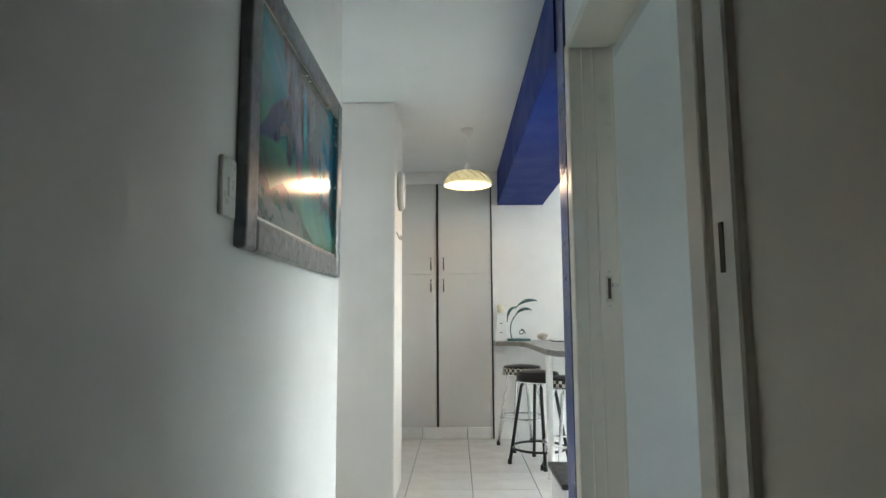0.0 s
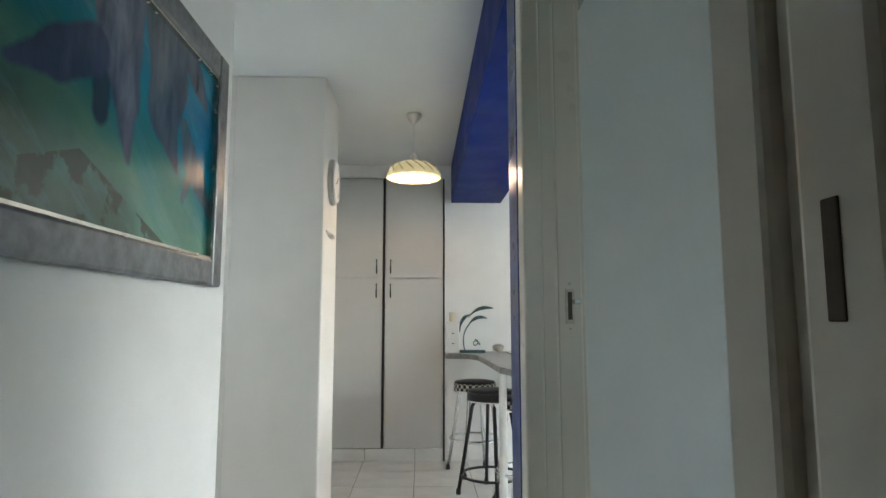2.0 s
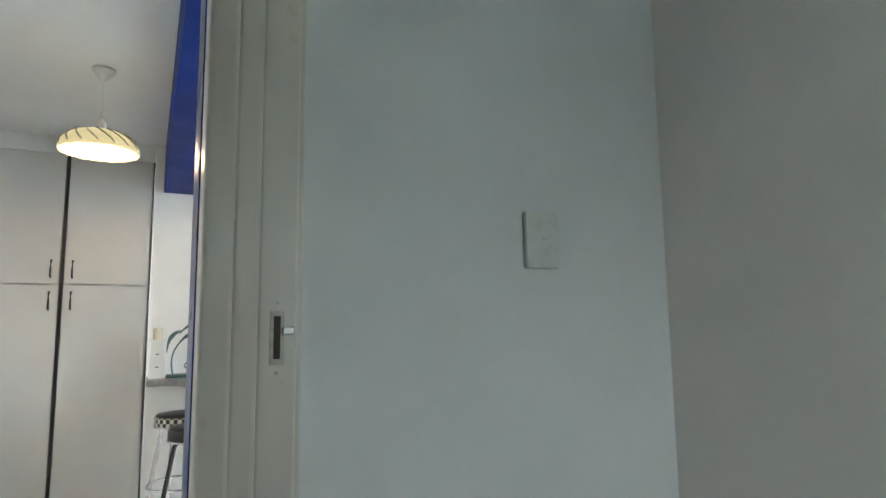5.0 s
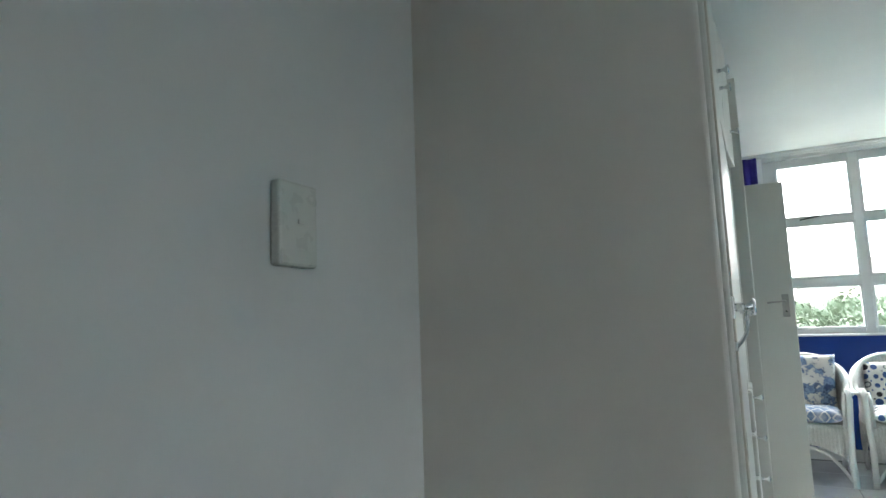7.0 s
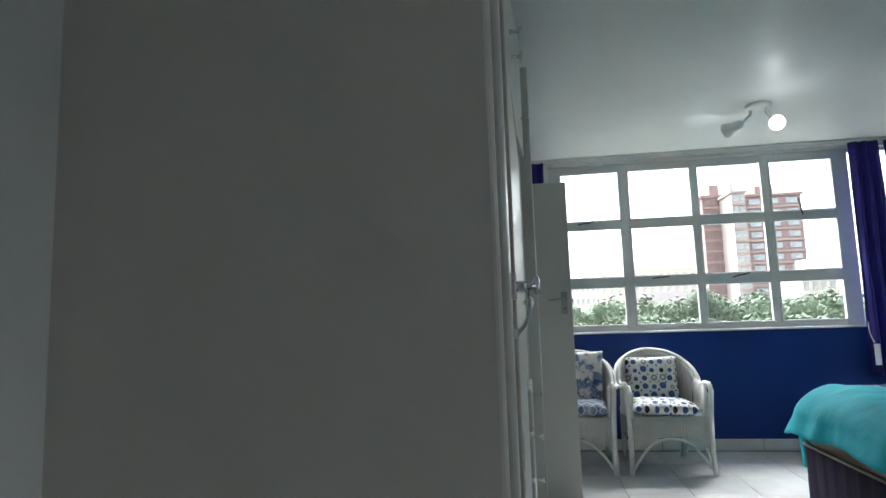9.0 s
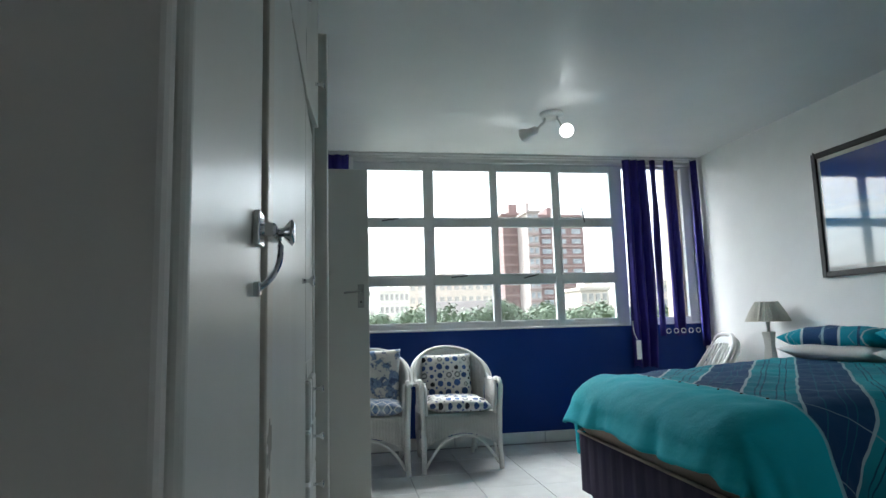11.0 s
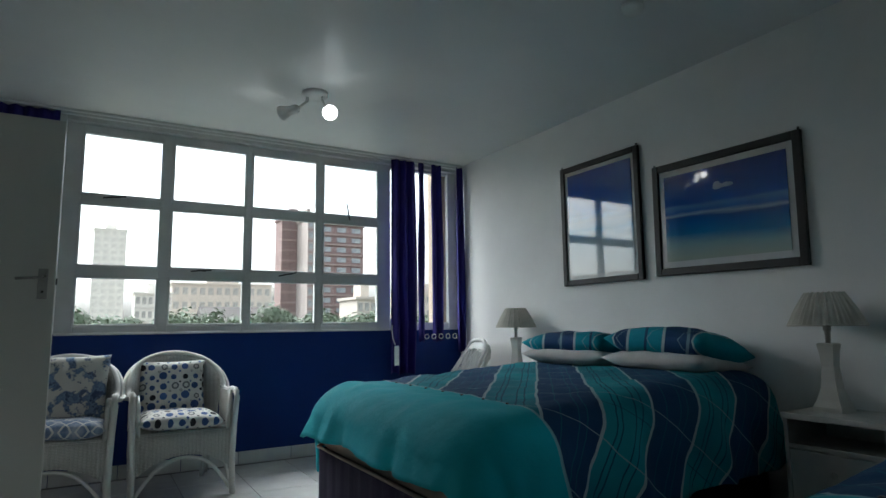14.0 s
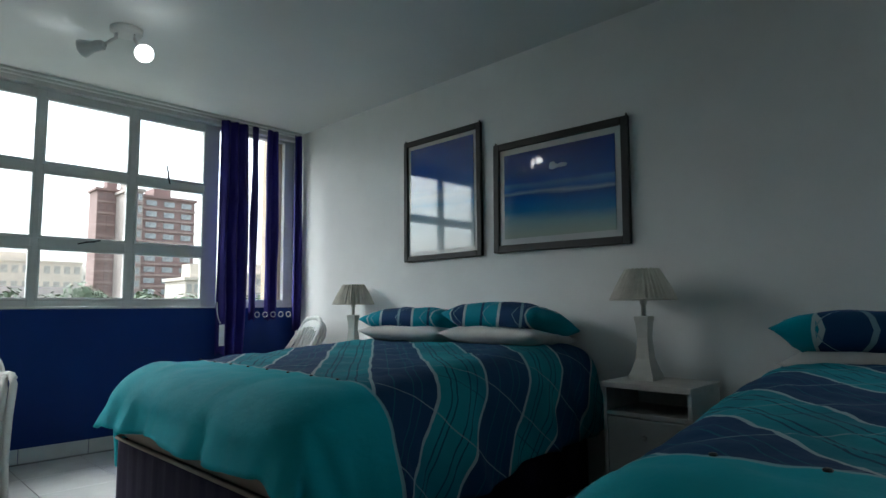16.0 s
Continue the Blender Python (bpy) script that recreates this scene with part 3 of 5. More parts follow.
def bed(name_label, x0, x1, yfoot, zq, side, foot, q, seed):
    b = thing("bed", name_label, "bed", "beds", (0, 0, 0))
    base = bmesh.new()
    pts = []
    per = [(x0 + 0.02, YS + 0.08), (x0 + 0.02, yfoot - 0.02), (x1 - 0.02, yfoot - 0.02), (x1 - 0.02, YS + 0.08)]
    for (ax, ay), (bx, by) in zip(per, per[1:]):
        L = math.hypot(bx - ax, by - ay)
        m = int(L / 0.022)
        nx, ny = -(by - ay) / L, (bx - ax) / L
        for i in range(m):
            t, s = i / m, i * 0.022
            w = 0.0025 * math.sin(s * 46) + 0.002 * math.sin(s * 101 + 1) + 0.003 * math.sin(s * 7)
            pts.append((ax + (bx - ax) * t, ay + (by - ay) * t, nx * w, ny * w))
    lo = [base.verts.new((x + 1.6 * ox, y + 1.6 * oy, 0.045)) for x, y, ox, oy in pts]
    hi = [base.verts.new((x + 0.5 * ox, y + 0.5 * oy, 0.385)) for x, y, ox, oy in pts]
    for i in range(len(pts) - 1):
        base.faces.new((lo[i], lo[i + 1], hi[i + 1], hi[i]))
    part("valance", base, VALANCE, b, "gathered dark purple valance", True)
    part("base", box(x0 + 0.035, YS + 0.08, 0.10, x1 - 0.035, yfoot - 0.035, 0.38, bevel=0.01), WOODDARK, b)
    part("mattress", box(x0 + 0.035, YS + 0.07, 0.385, x1 - 0.035, yfoot - 0.02, zq - 0.19, bevel=0.05, seg=3), MATTRESS, b, "beige mattress edge", True)
    for z in (0.40,):
        pip = bmesh.new()
        tube(pip, [(x0 + 0.01, YS + 0.08, z), (x0 + 0.005, yfoot - 0.04, z), (x0 + 0.04, yfoot - 0.004, z), (x1 - 0.04, yfoot - 0.004, z), (x1 - 0.005, yfoot - 0.04, z), (x1 - 0.01, YS + 0.08, z)], 0.008, 6)
        part("piping", pip, MATTRESS, b, "", True)
    for x in (x0 + 0.10, x1 - 0.10):
        for y in (YS + 0.15, yfoot - 0.09):
            part("foot", turned(bmesh.new(), [(0.026, 0), (0.036, 0.03), (0.03, 0.08), (0.03, 0.12)], 14, (x, y, 0)), WOODDARK, b, "dark wooden foot", True)
    qo = thing("quilt", "turquoise and navy striped quilt with turquoise foot panel", "quilt", "quilts", (0, 0, 0))
    quilt("cloth", x0, x1, yfoot, YS + 0.08, zq, foot, side, q, qo, seed)
    return qo, b


def askew(x, y, turn, *obs):
    """Turns things a little about a corner of their bed."""
    p = Matrix.Translation((x, y, 0))
    for o in obs:
        o.matrix_world = p @ pose(0, 0, 0, 0, 0, turn) @ p.inverted() @ o.matrix_world


q1, b1 = bed("double bed with dark purple valance against the white wall", 3.17, 4.80, -0.16, 0.738, 0.36, 0.175, QUILT, 1.3)
for i in range(8):
    bt = turned(bmesh.new(), [(0.0065, 0), (0.007, 0.003), (0.004, 0.005)], 10, (3.36 + 0.17 * i, -0.318 - 0.035 * (3.36 + 0.17 * i), 0.746))
    part("button", bt, BLACK, q1, "dark button")
slew = Matrix.Identity(4)
slew[0][1], slew[0][3] = -0.11, -0.033      # the bed stands a little out of square to the wall
for piece in q1.children[:] + b1.children[:]:
    piece.data.transform(slew)
q2, b2 = bed("second bed with striped quilt beside the bedside table", 1.19, 2.39, 0.10, 0.745, 0.40, 0.28, QUILT_2, 4.1)
for i in range(6):
    part("button", turned(bmesh.new(), [(0.0065, 0), (0.007, 0.003), (0.004, 0.005)], 10, (1.45 + 0.15 * i, -0.125, 0.762)), BLACK, q2, "dark button")
askew(2.42, -1.98, 6, q2, b2)


def pillow(label, m, w, d, h, mat, seed, group, sag=0.0):
    ob = link("pillow", pillow_bm(w, d, h, seed, sag), mat, True)
    ob.matrix_world = m
    return tagged(ob, label, "pillow", group)


LAB_W, LAB_S = "plump white pillow lying on the bed", "turquoise and navy striped pillow on a white one"
pillow(LAB_W, pose(4.52, -1.90, 0.822, 6, 0, 6), 0.70, 0.44, 0.12, LINEN, 1, "white pillows")
pillow(LAB_W, pose(3.80, -1.92, 0.822, 6, 0, 1), 0.68, 0.44, 0.12, LINEN, 2, "white pillows")
pillow(LAB_S, pose(4.52, -1.91, 0.905, 8, 1, 6), 0.70, 0.44, 0.16, SHAM, 3, "striped pillows", 0.01)
pillow(LAB_S, pose(3.79, -1.94, 0.915, 12, -1, 0), 0.68, 0.45, 0.18, SHAM, 4, "striped pillows", 0.01)
pillow(LAB_W, pose(1.91, -1.80, 0.765, 5, 0, 4), 0.80, 0.48, 0.13, LINEN, 5, "white pillows")
pillow(LAB_S, pose(1.92, -1.82, 0.87, 9, 0, 3), 0.82, 0.50, 0.18, SHAM, 6, "striped pillows")


# ------------------------------------------------------------ bedside tables and lamps
def bedside(x):
    t = thing("bedside_table", "white-washed wooden bedside table with open shelf and drawer", "bedside table", "bedside tables", (x, -1.955, 0))
    w, d = 0.215, 0.175
    part("top", box(-w, -d, 0.61, w, d, 0.637, bevel=0.004), WHITEWOOD, t)
    for s in (-1, 1):
        part("side", box(s * (w - 0.022), -d + 0.01, 0.0, s * (w - 0.004), d - 0.012, 0.61, bevel=0.002), WHITEWOOD, t)
    part("back", box(-w + 0.02, -d + 0.004, 0.05, w - 0.02, -d + 0.014, 0.61), WHITEWOOD, t)
    part("shelf", box(-w + 0.022, -d + 0.015, 0.485, w - 0.022, d - 0.016, 0.502), WHITEWOOD, t)
    part("bottom", box(-w + 0.022, -d + 0.015, 0.06, w - 0.022, d - 0.016, 0.078), WHITEWOOD, t)
    dd = part("drawer", box(-w + 0.026, d - 0.03, 0.09, w - 0.026, d - 0.010, 0.478, bevel=0.004), WHITEWOOD, t)
    part("knob", turned(bmesh.new(), [(0.005, 0), (0.006, 0.012), (0.014, 0.02), (0.010, 0.028)], 12), WHITEWOOD, dd, "", True).matrix_basis = pose(0, d - 0.010, 0.40, -90)
    return t


bs = bedside(2.910)
copy_thing(bs, pose(5.36, -1.975, 0))


def shade_material():
    k = Nodes("pleated_cream_shade", 0.85)
    k.colour(k.ramp(k.noise(9, 4), [(0.3, (0.46, 0.44, 0.38)), (0.7, (0.62, 0.59, 0.52))]))
    k.bump(k.noise(180, 2), 0.3, 0.003)
    return k.m


SHADE = shade_material()
LAMPBASE = paint("cream_lamp_paint", (0.56, 0.55, 0.50), 0.45, 0.08, 30, 0.15, 9)


def table_lamp(x, y, z):
    t = thing("table_lamp", "cream turned table lamp with pleated fabric shade", "lamp", "table lamps", (x, y, z))
    b = bmesh.new()
    for (h0, w0), (h1, w1) in zip([(0, 0.062), (0.02, 0.060), (0.05, 0.048), (0.10, 0.034), (0.20, 0.026), (0.26, 0.030), (0.30, 0.036)], [(0.02, 0.060), (0.05, 0.048), (0.10, 0.034), (0.20, 0.026), (0.26, 0.030), (0.30, 0.036), (0.305, 0.030)]):
        lo = [b.verts.new((a * w0, c * w0, h0)) for a, c in ((-1, -1), (1, -1), (1, 1), (-1, 1))]
        hi = [b.verts.new((a * w1, c * w1, h1)) for a, c in ((-1, -1), (1, -1), (1, 1), (-1, 1))]
        for i in range(4):
            b.faces.new((lo[i], lo[(i + 1) % 4], hi[(i + 1) % 4], hi[i]))
    bmesh.ops.remove_doubles(b, verts=b.verts, dist=0.0005)
    part("base", b, LAMPBASE, t)
    part("stem", turned(bmesh.new(), [(0.012, 0.30), (0.012, 0.36), (0.017, 0.362), (0.017, 0.41)], 12), LAMPBASE, t, "", True)
    s = bmesh.new()
    n = 84
    rings = []
    for z0, r in ((0.385, 0.158), (0.388, 0.156), (0.45, 0.128), (0.52, 0.088), (0.535, 0.078)):
        rings.append([s.verts.new((r * (1 + (0.022 if k % 2 else -0.022)) * math.cos(2 * math.pi * k / n), r * (1 + (0.022 if k % 2 else -0.022)) * math.sin(2 * math.pi * k / n), z0 + 0.004 * math.sin(k * 1.7))) for k in range(n)])
    for q, w in zip(rings, rings[1:]):
        for k in range(n):
            s.faces.new((q[k], q[(k + 1) % n], w[(k + 1) % n], w[k]))
    part("shade", s, SHADE, t, "pleated cream shade")
    part("trim", tube(bmesh.new(), [(0.158 * math.cos(a * 0.2618), 0.158 * math.sin(a * 0.2618), 0.386) for a in range(24)], 0.004, 6, True), SHADE, t)
    return t


tl = table_lamp(2.985, -1.97, 0.638)
copy_thing(tl, pose(5.34, -1.99, 0.638, 0, 0, 20))


# ------------------------------------------------------------ pictures
def sea_material(name, kind):
    k = Nodes(name, 0.06)
    k.b.inputs["Specular IOR Level"].default_value = 0.5
    x, y, z = k.xyz()
    wav = k.math("MULTIPLY", k.math("SUBTRACT", k.noise(5, 5, stretch=(0.5, 1, 2.2)), 0.5), 0.05)
    tilt = k.math("MULTIPLY", x, -0.04)
    h = k.math("ADD", k.math("ADD", z, wav), tilt)
    if kind == "wide":
        col = k.ramp(k.math("DIVIDE", k.math("ADD", h, 0.26), 0.52), [(0.0, (0.36, 0.42, 0.36)), (0.16, (0.24, 0.38, 0.42)), (0.28, (0.02, 0.18, 0.40)), (0.40, (0.01, 0.12, 0.38)), (0.47, (0.008, 0.08, 0.30)), (0.50, (0.30, 0.45, 0.60)), (0.53, (0.02, 0.13, 0.42)), (0.60, (0.10, 0.24, 0.50)), (0.63, (0.012, 0.09, 0.38)), (1.0, (0.008, 0.035, 0.22))])
    else:
        col = k.ramp(k.math("DIVIDE", k.math("ADD", h, 0.36), 0.72), [(0.0, (0.50, 0.56, 0.58)), (0.30, (0.34, 0.46, 0.56)), (0.42, (0.10, 0.28, 0.50)), (0.50, (0.22, 0.36, 0.55)), (0.58, (0.05, 0.16, 0.45)), (0.75, (0.02, 0.08, 0.36)), (1.0, (0.012, 0.05, 0.28))])
    k.colour(col)
    k.b.inputs["Coat Weight"].default_value, k.b.inputs["Coat Roughness"].default_value = 1.0, 0.02
    return k.m


def framed(label, x0, x1, z0, z1, art, fw, mount, frame_mat, group, spare=0.0):
    cx, cz = (x0 + x1) / 2, (z0 + z1) / 2
    w, h = (x1 - x0) / 2, (z1 - z0) / 2
    t = thing("picture", label, "picture", group, pose(cx, YS + 0.004, cz))
    for s in (-1, 1):
        part("frame_side", box(s * w, 0, -h, s * (w - fw), 0.026, h, bevel=0.005), frame_mat, t)
        part("frame_rail", box(-w + fw, 0, s * h, w - fw, 0.026, s * (h - fw), bevel=0.005), frame_mat, t)
        part("hanger", tube(bmesh.new(), [(s * (w - 0.012), 0.012, h - 0.004), (s * (w - 0.014), 0.012, h + 0.014)], 0.006, 6), frame_mat, t)
    part("backing", box(-w + 0.01, 0.0005, -h + 0.01, w - 0.01, 0.006, h - 0.01), BLACK, t)
    part("mount", box(-w + fw - 0.004, 0.007, -h + fw - 0.004, w - fw + 0.004, 0.011, h - fw + 0.004), plain("mount_card", (0.55, 0.57, 0.57), 0.06, 0, 0.04), t, "pale card mount behind glass")
    part("print", box(-w + fw + mount, 0.0115, -h + fw + mount, w - fw - mount, 0.0145, h - fw - mount), art, t, "blue sea and sky print")
    return t


FRAMEBLACK = plain("black_stained_frame", (0.014, 0.013, 0.013), 0.55, 0, 0.3, 30)
framed("black framed print of blue sky above pale water", 4.15, 4.905, 1.325, 2.222, sea_material("sky_print", "tall"), 0.040, 0.030, FRAMEBLACK, "pictures above the bed")
pw = framed("wide black framed print of a blue sea horizon", 3.110, 4.045, 1.327, 2.026, sea_material("sea_print", "wide"), 0.045, 0.038, FRAMEBLACK, "pictures above the bed")
pw.matrix_world = pw.matrix_world @ pose(0, 0, 0, 0, -0.8, 0)
cl = bmesh.new()
for i in range(9):
    bmesh.ops.create_icosphere(cl, subdivisions=2, radius=0.012 + 0.010 * random.random(), matrix=Matrix.Translation((-0.02 + random.uniform(-0.05, 0.05), 0.0148, 0.145 + random.uniform(-0.015, 0.02))) @ Matrix.Diagonal((1.4, 0.02, 0.7, 1)))
part("cloud", cl, plain("cloud_print", (0.42, 0.55, 0.66), 0.06), pw, "small white cloud", True)


# ------------------------------------------------------------ curtains
def curtain(label, y0, y1, z0, z1, x, folds, amp, seed, holes=False):
    t = thing("curtain", label, "curtain", "curtains", (0, 0, 0))
    bm = bmesh.new()
    n, m = 90, 24
    rows = []
    for j in range(m + 1):
        g = j / m
        z = z1 + (z0 - z1) * g
        row = []
        for i in range(n + 1):
            a = i / n
            squeeze = 1 - 0.10 * math.sin(g * math.pi) * (0.5 - a) * 2
            y = y0 + (y1 - y0) * a * squeeze + 0.012 * noise.noise((a * 4, g * 3, seed))
            xx = x + amp * math.sin(a * folds * 2 * math.pi + seed) * (0.55 + 0.45 * g) + 0.012 * noise.noise((a * 9, g * 2, seed))
            row.append(bm.verts.new((xx, y, z + 0.03 * g * noise.noise((a * 5, seed, 0)))))
        rows.append(row)
    for q, w in zip(rows, rows[1:]):
        for i in range(n):
            bm.faces.new((q[i], q[i + 1], w[i + 1], w[i]))
    ob = part("cloth", bm, PURPLE, t, "", True)
    ob.modifiers.new("thickness", "SOLIDIFY").thickness = 0.003
    return t


ca = curtain("dark purple curtain bunched beside the window", -1.38, -1.62, 0.62, 2.575, 6.345, 3.0, 0.030, 1.0)
curtain("narrow dark purple curtain length hanging open", -1.66, -1.72, 0.90, 2.575, 6.345, 1.0, 0.020, 2.0)
curtain("narrow dark purple curtain length hanging open", -1.80, -1.90, 0.90, 2.575, 6.345, 1.4, 0.022, 3.0)
curtain("dark purple curtain edge against the corner", -2.06, -2.135, 0.80, 2.575, 6.33, 1.2, 0.034, 5.0)
curtain("dark purple curtain behind the open door", 1.20, 1.62, 0.62, 2.575, 6.345, 5, 0.026, 4.0)
cd = thing("pull_cord", "white pull cord with weight tag beside the curtain", "pull cord", place=(0, 0, 0))
part("cord", tube(bmesh.new(), arc((6.30, -1.36, 1.05), (6.30, -1.35, 0.95), (6.29, -1.385, 0.88), 8), 0.004, 6), PLASTIC, cd)
part("tag", box(6.285, -1.42, 0.70, 6.293, -1.375, 0.87, bevel=0.002), PLASTIC, cd, "white tag")
rg = thing("ring_string", "row of pale plastic rings hanging under the curtain", "rings", place=(0, 0, 0))
for i in range(5):
    c0 = (6.32, -1.72 - 0.075 * i, 0.945)
    part("ring", tube(bmesh.new(), [(c0[0], c0[1] + 0.022 * math.cos(a * 0.5236), c0[2] + 0.022 * math.sin(a * 0.5236)) for a in range(12)], 0.004, 6, True), PLASTIC, rg)


# ------------------------------------------------------------ wicker chairs
def wicker_material():
    k = Nodes("white_painted_wicker", 0.5)
    co = k.co
    w1 = k.t.nodes.new("ShaderNodeTexWave")
    w1.inputs["Scale"].default_value, w1.inputs["Distortion"].default_value = 38, 1.2
    w1.bands_direction = "Z"
    w2 = k.t.nodes.new("ShaderNodeTexWave")
    w2.inputs["Scale"].default_value, w2.inputs["Distortion"].default_value = 14, 0.6
    w2.bands_direction = "Y"
    for w in (w1, w2):
        k.put(w.inputs["Vector"], co)
    weave = k.math("MULTIPLY", w1.outputs["Fac"], k.math("ADD", k.math("MULTIPLY", w2.outputs["Fac"], 0.6), 0.4))
    # Low parts of the weave are darkened, painting the shade between strands.
    k.colour(k.mix(k.ramp(weave, [(0.1, 0.75), (0.45, 0.0)]), (0.74, 0.73, 0.70), (0.42, 0.41, 0.38)))
    k.bump(weave, 0.6, 0.008)
    return k.m


WICKER = wicker_material()
CANE = paint("white_painted_cane", (0.70, 0.70, 0.67), 0.4, 0.06, 50, 0.25, 9)


def sheet(bm, f, nu, nv):
    rows = [[bm.verts.new(f(i / nu, j / nv)) for i in range(nu + 1)] for j in range(nv + 1)]
    for q, w in zip(rows, rows[1:]):
        for i in range(nu):
            bm.faces.new((q[i], q[i + 1], w[i + 1], w[i]))
    return bm


def wicker_chair(m):
    """Tub chair that faces -x."""
    t = thing("wicker_chair", "white painted wicker tub armchair under the window", "chair", "wicker chairs", m)
    W, F, B = 0.275, -0.27, 0.26

    def hoop(a, lift=0.0, out=0.0):
        """Rail from the front of one arm round the back to the other, a from 0 to 1."""
        s = a * 2 - 1
        ang = s * 1.72
        y = (W + 0.02 + out) * math.sin(max(-math.pi / 2, min(math.pi / 2, ang)))
        back = math.cos(ang)
        x = (B + out) * back if back > 0 else F * 0.9 * (-back) / 0.149
        x = x + 0.02
        z = 0.62 + 0.255 * max(0.0, back) ** 0.7 + 0.02 * max(0, -back) / 0.149 + lift
        return Vector((x, y, z))

    part("top_rail", tube(bmesh.new(), [hoop(i / 40) for i in range(41)], 0.017, 10), CANE, t, "", True)
    part("top_rail", tube(bmesh.new(), [hoop(i / 40, -0.012, 0.028) for i in range(41)], 0.013, 8), CANE, t, "", True)
    part("seat", box(F + 0.02, -W + 0.01, 0.385, B - 0.03, W - 0.01, 0.415, bevel=0.01), WICKER, t)
    bk = sheet(bmesh.new(), lambda a, b: Vector((lambda p: (p.x * (0.86 + 0.14 * b) + 0.0, p.y * (0.90 + 0.10 * b), 0.40 + (p.z - 0.40) * b))(hoop(0.10 + 0.80 * a))), 48, 10)
    ob = part("backrest", bk, WICKER, t, "woven white wicker back", True)
    ob.modifiers.new("thickness", "SOLIDIFY").thickness = 0.014
    # apron with arched lower edges
    def apron(p, q):
        p, q = Vector(p), Vector(q)
        bm = sheet(bmesh.new(), lambda a, b: (p.lerp(q, a)) + Vector((0, 0, 0.40 - b * (0.13 + 0.10 * abs(2 * a - 1) ** 2))), 22, 4)
        o = part("apron", bm, WICKER, t, "woven apron", True)
        o.modifiers.new("thickness", "SOLIDIFY").thickness = 0.012
        part("arch", tube(bmesh.new(), [p.lerp(q, a) + Vector((0, 0, 0.255 - 0.215 * abs(2 * a - 1) ** 2.3)) for a in (i / 16 for i in range(17))], 0.011, 8), CANE, t, "", True)
        for a in np.linspace(0.03, 0.97, 26):
            e = p.lerp(q, float(a))
            n = (q - p).normalized().cross(Vector((0, 0, 1))) * 0.008
            part("strand", tube(bmesh.new(), [e + n + Vector((0, 0, 0.40)), e + n + Vector((0, 0, 0.40 - (0.13 + 0.10 * abs(2 * a - 1) ** 2)))], 0.0038, 5), WICKER, t)
    apron((F, W, 0), (F, -W, 0))
    apron((F, -W, 0), (B, -W + 0.03, 0))
    apron((B, W - 0.03, 0), (F, W, 0))
    for s in (-1, 1):
        part("front_leg", tube(bmesh.new(), [(F - 0.012, s * (W + 0.018), 0), (F, s * (W + 0.012), 0.2), (F + 0.005, s * (W + 0.02), 0.42), (F - 0.012, s * (W + 0.03), 0.60), (F + 0.02, s * (W + 0.026), 0.645), (F + 0.10, s * (W + 0.022), 0.645)], 0.019, 10), CANE, t, "", True)
        part("arm_post", tube(bmesh.new(), [(F + 0.025, s * (W - 0.012), 0.40), (F + 0.012, s * (W - 0.004), 0.58), (F + 0.05, s * (W - 0.002), 0.635)], 0.016, 8), CANE, t, "", True)
        part("rear_leg", tube(bmesh.new(), [(B + 0.05, s * (W - 0.05), 0), (B + 0.01, s * (W - 0.03), 0.22), (B - 0.01, s * (W - 0.03), 0.42)], 0.016, 8), CANE, t, "", True)
        part("arm", sheet(bmesh.new(), lambda a, b: Vector((F + 0.03 + 0.30 * a, s * (W + 0.012), 0.40 + 0.235 * b)), 10, 6), WICKER, t).modifiers.new("thickness", "SOLIDIFY").thickness = 0.012
    return t


c1 = wicker_chair(pose(5.875, 0.410, 0, 0, 0, 3))
copy_thing(c1, pose(5.86, 1.065, 0, 0, 0, -6))


def dots_material():
    """White cloth with rows of unequal blue, black and ringed dots."""
    k = Nodes("dotted_cushion_cloth", 0.8)
    col = k.ramp(k.noise(8, 4), [(0.3, (0.58, 0.57, 0.54)), (0.7, (0.70, 0.69, 0.66))])
    for scale, big, small, off in ((15.0, 0.40, 0.24, 0.0), (15.0, 0.15, 0.09, 0.0333)):
        v = k.t.nodes.new("ShaderNodeTexVoronoi")
        v.voronoi_dimensions = "2D"
        v.inputs["Scale"].default_value, v.inputs["Randomness"].default_value = scale, 0.22
        mp = k.t.nodes.new("ShaderNodeMapping")
        mp.inputs["Location"].default_value = (off, off, 0)
        k.put(mp.inputs[0], k.tc.outputs["UV"])
        k.put(v.inputs["Vector"], mp.outputs[0])
        cell = k.t.nodes.new("ShaderNodeSeparateColor")
        k.put(cell.inputs[0], v.outputs["Color"])
        size = k.math("ADD", k.math("MULTIPLY", cell.outputs[1], big - small), small)
        tone = k.ramp(cell.outputs[0], [(0.0, (0.03, 0.075, 0.22)), (0.45, (0.05, 0.11, 0.30)), (0.62, (0.012, 0.013, 0.02)), (0.85, (0.16, 0.17, 0.18))], "CONSTANT")
        col = k.mix(k.math("LESS_THAN", v.outputs["Distance"], size), col, tone)
        ring = k.math("MULTIPLY", k.math("LESS_THAN", v.outputs["Distance"], k.math("MULTIPLY", size, 0.55)), k.math("GREATER_THAN", cell.outputs[0], 0.85))
        col = k.mix(ring, col, (0.60, 0.59, 0.56))
    k.colour(col)
    k.bump(k.math("ADD", k.noise(9, 4), k.math("MULTIPLY", k.noise(300, 2), 0.2)), 0.35, 0.008)
    return k.m


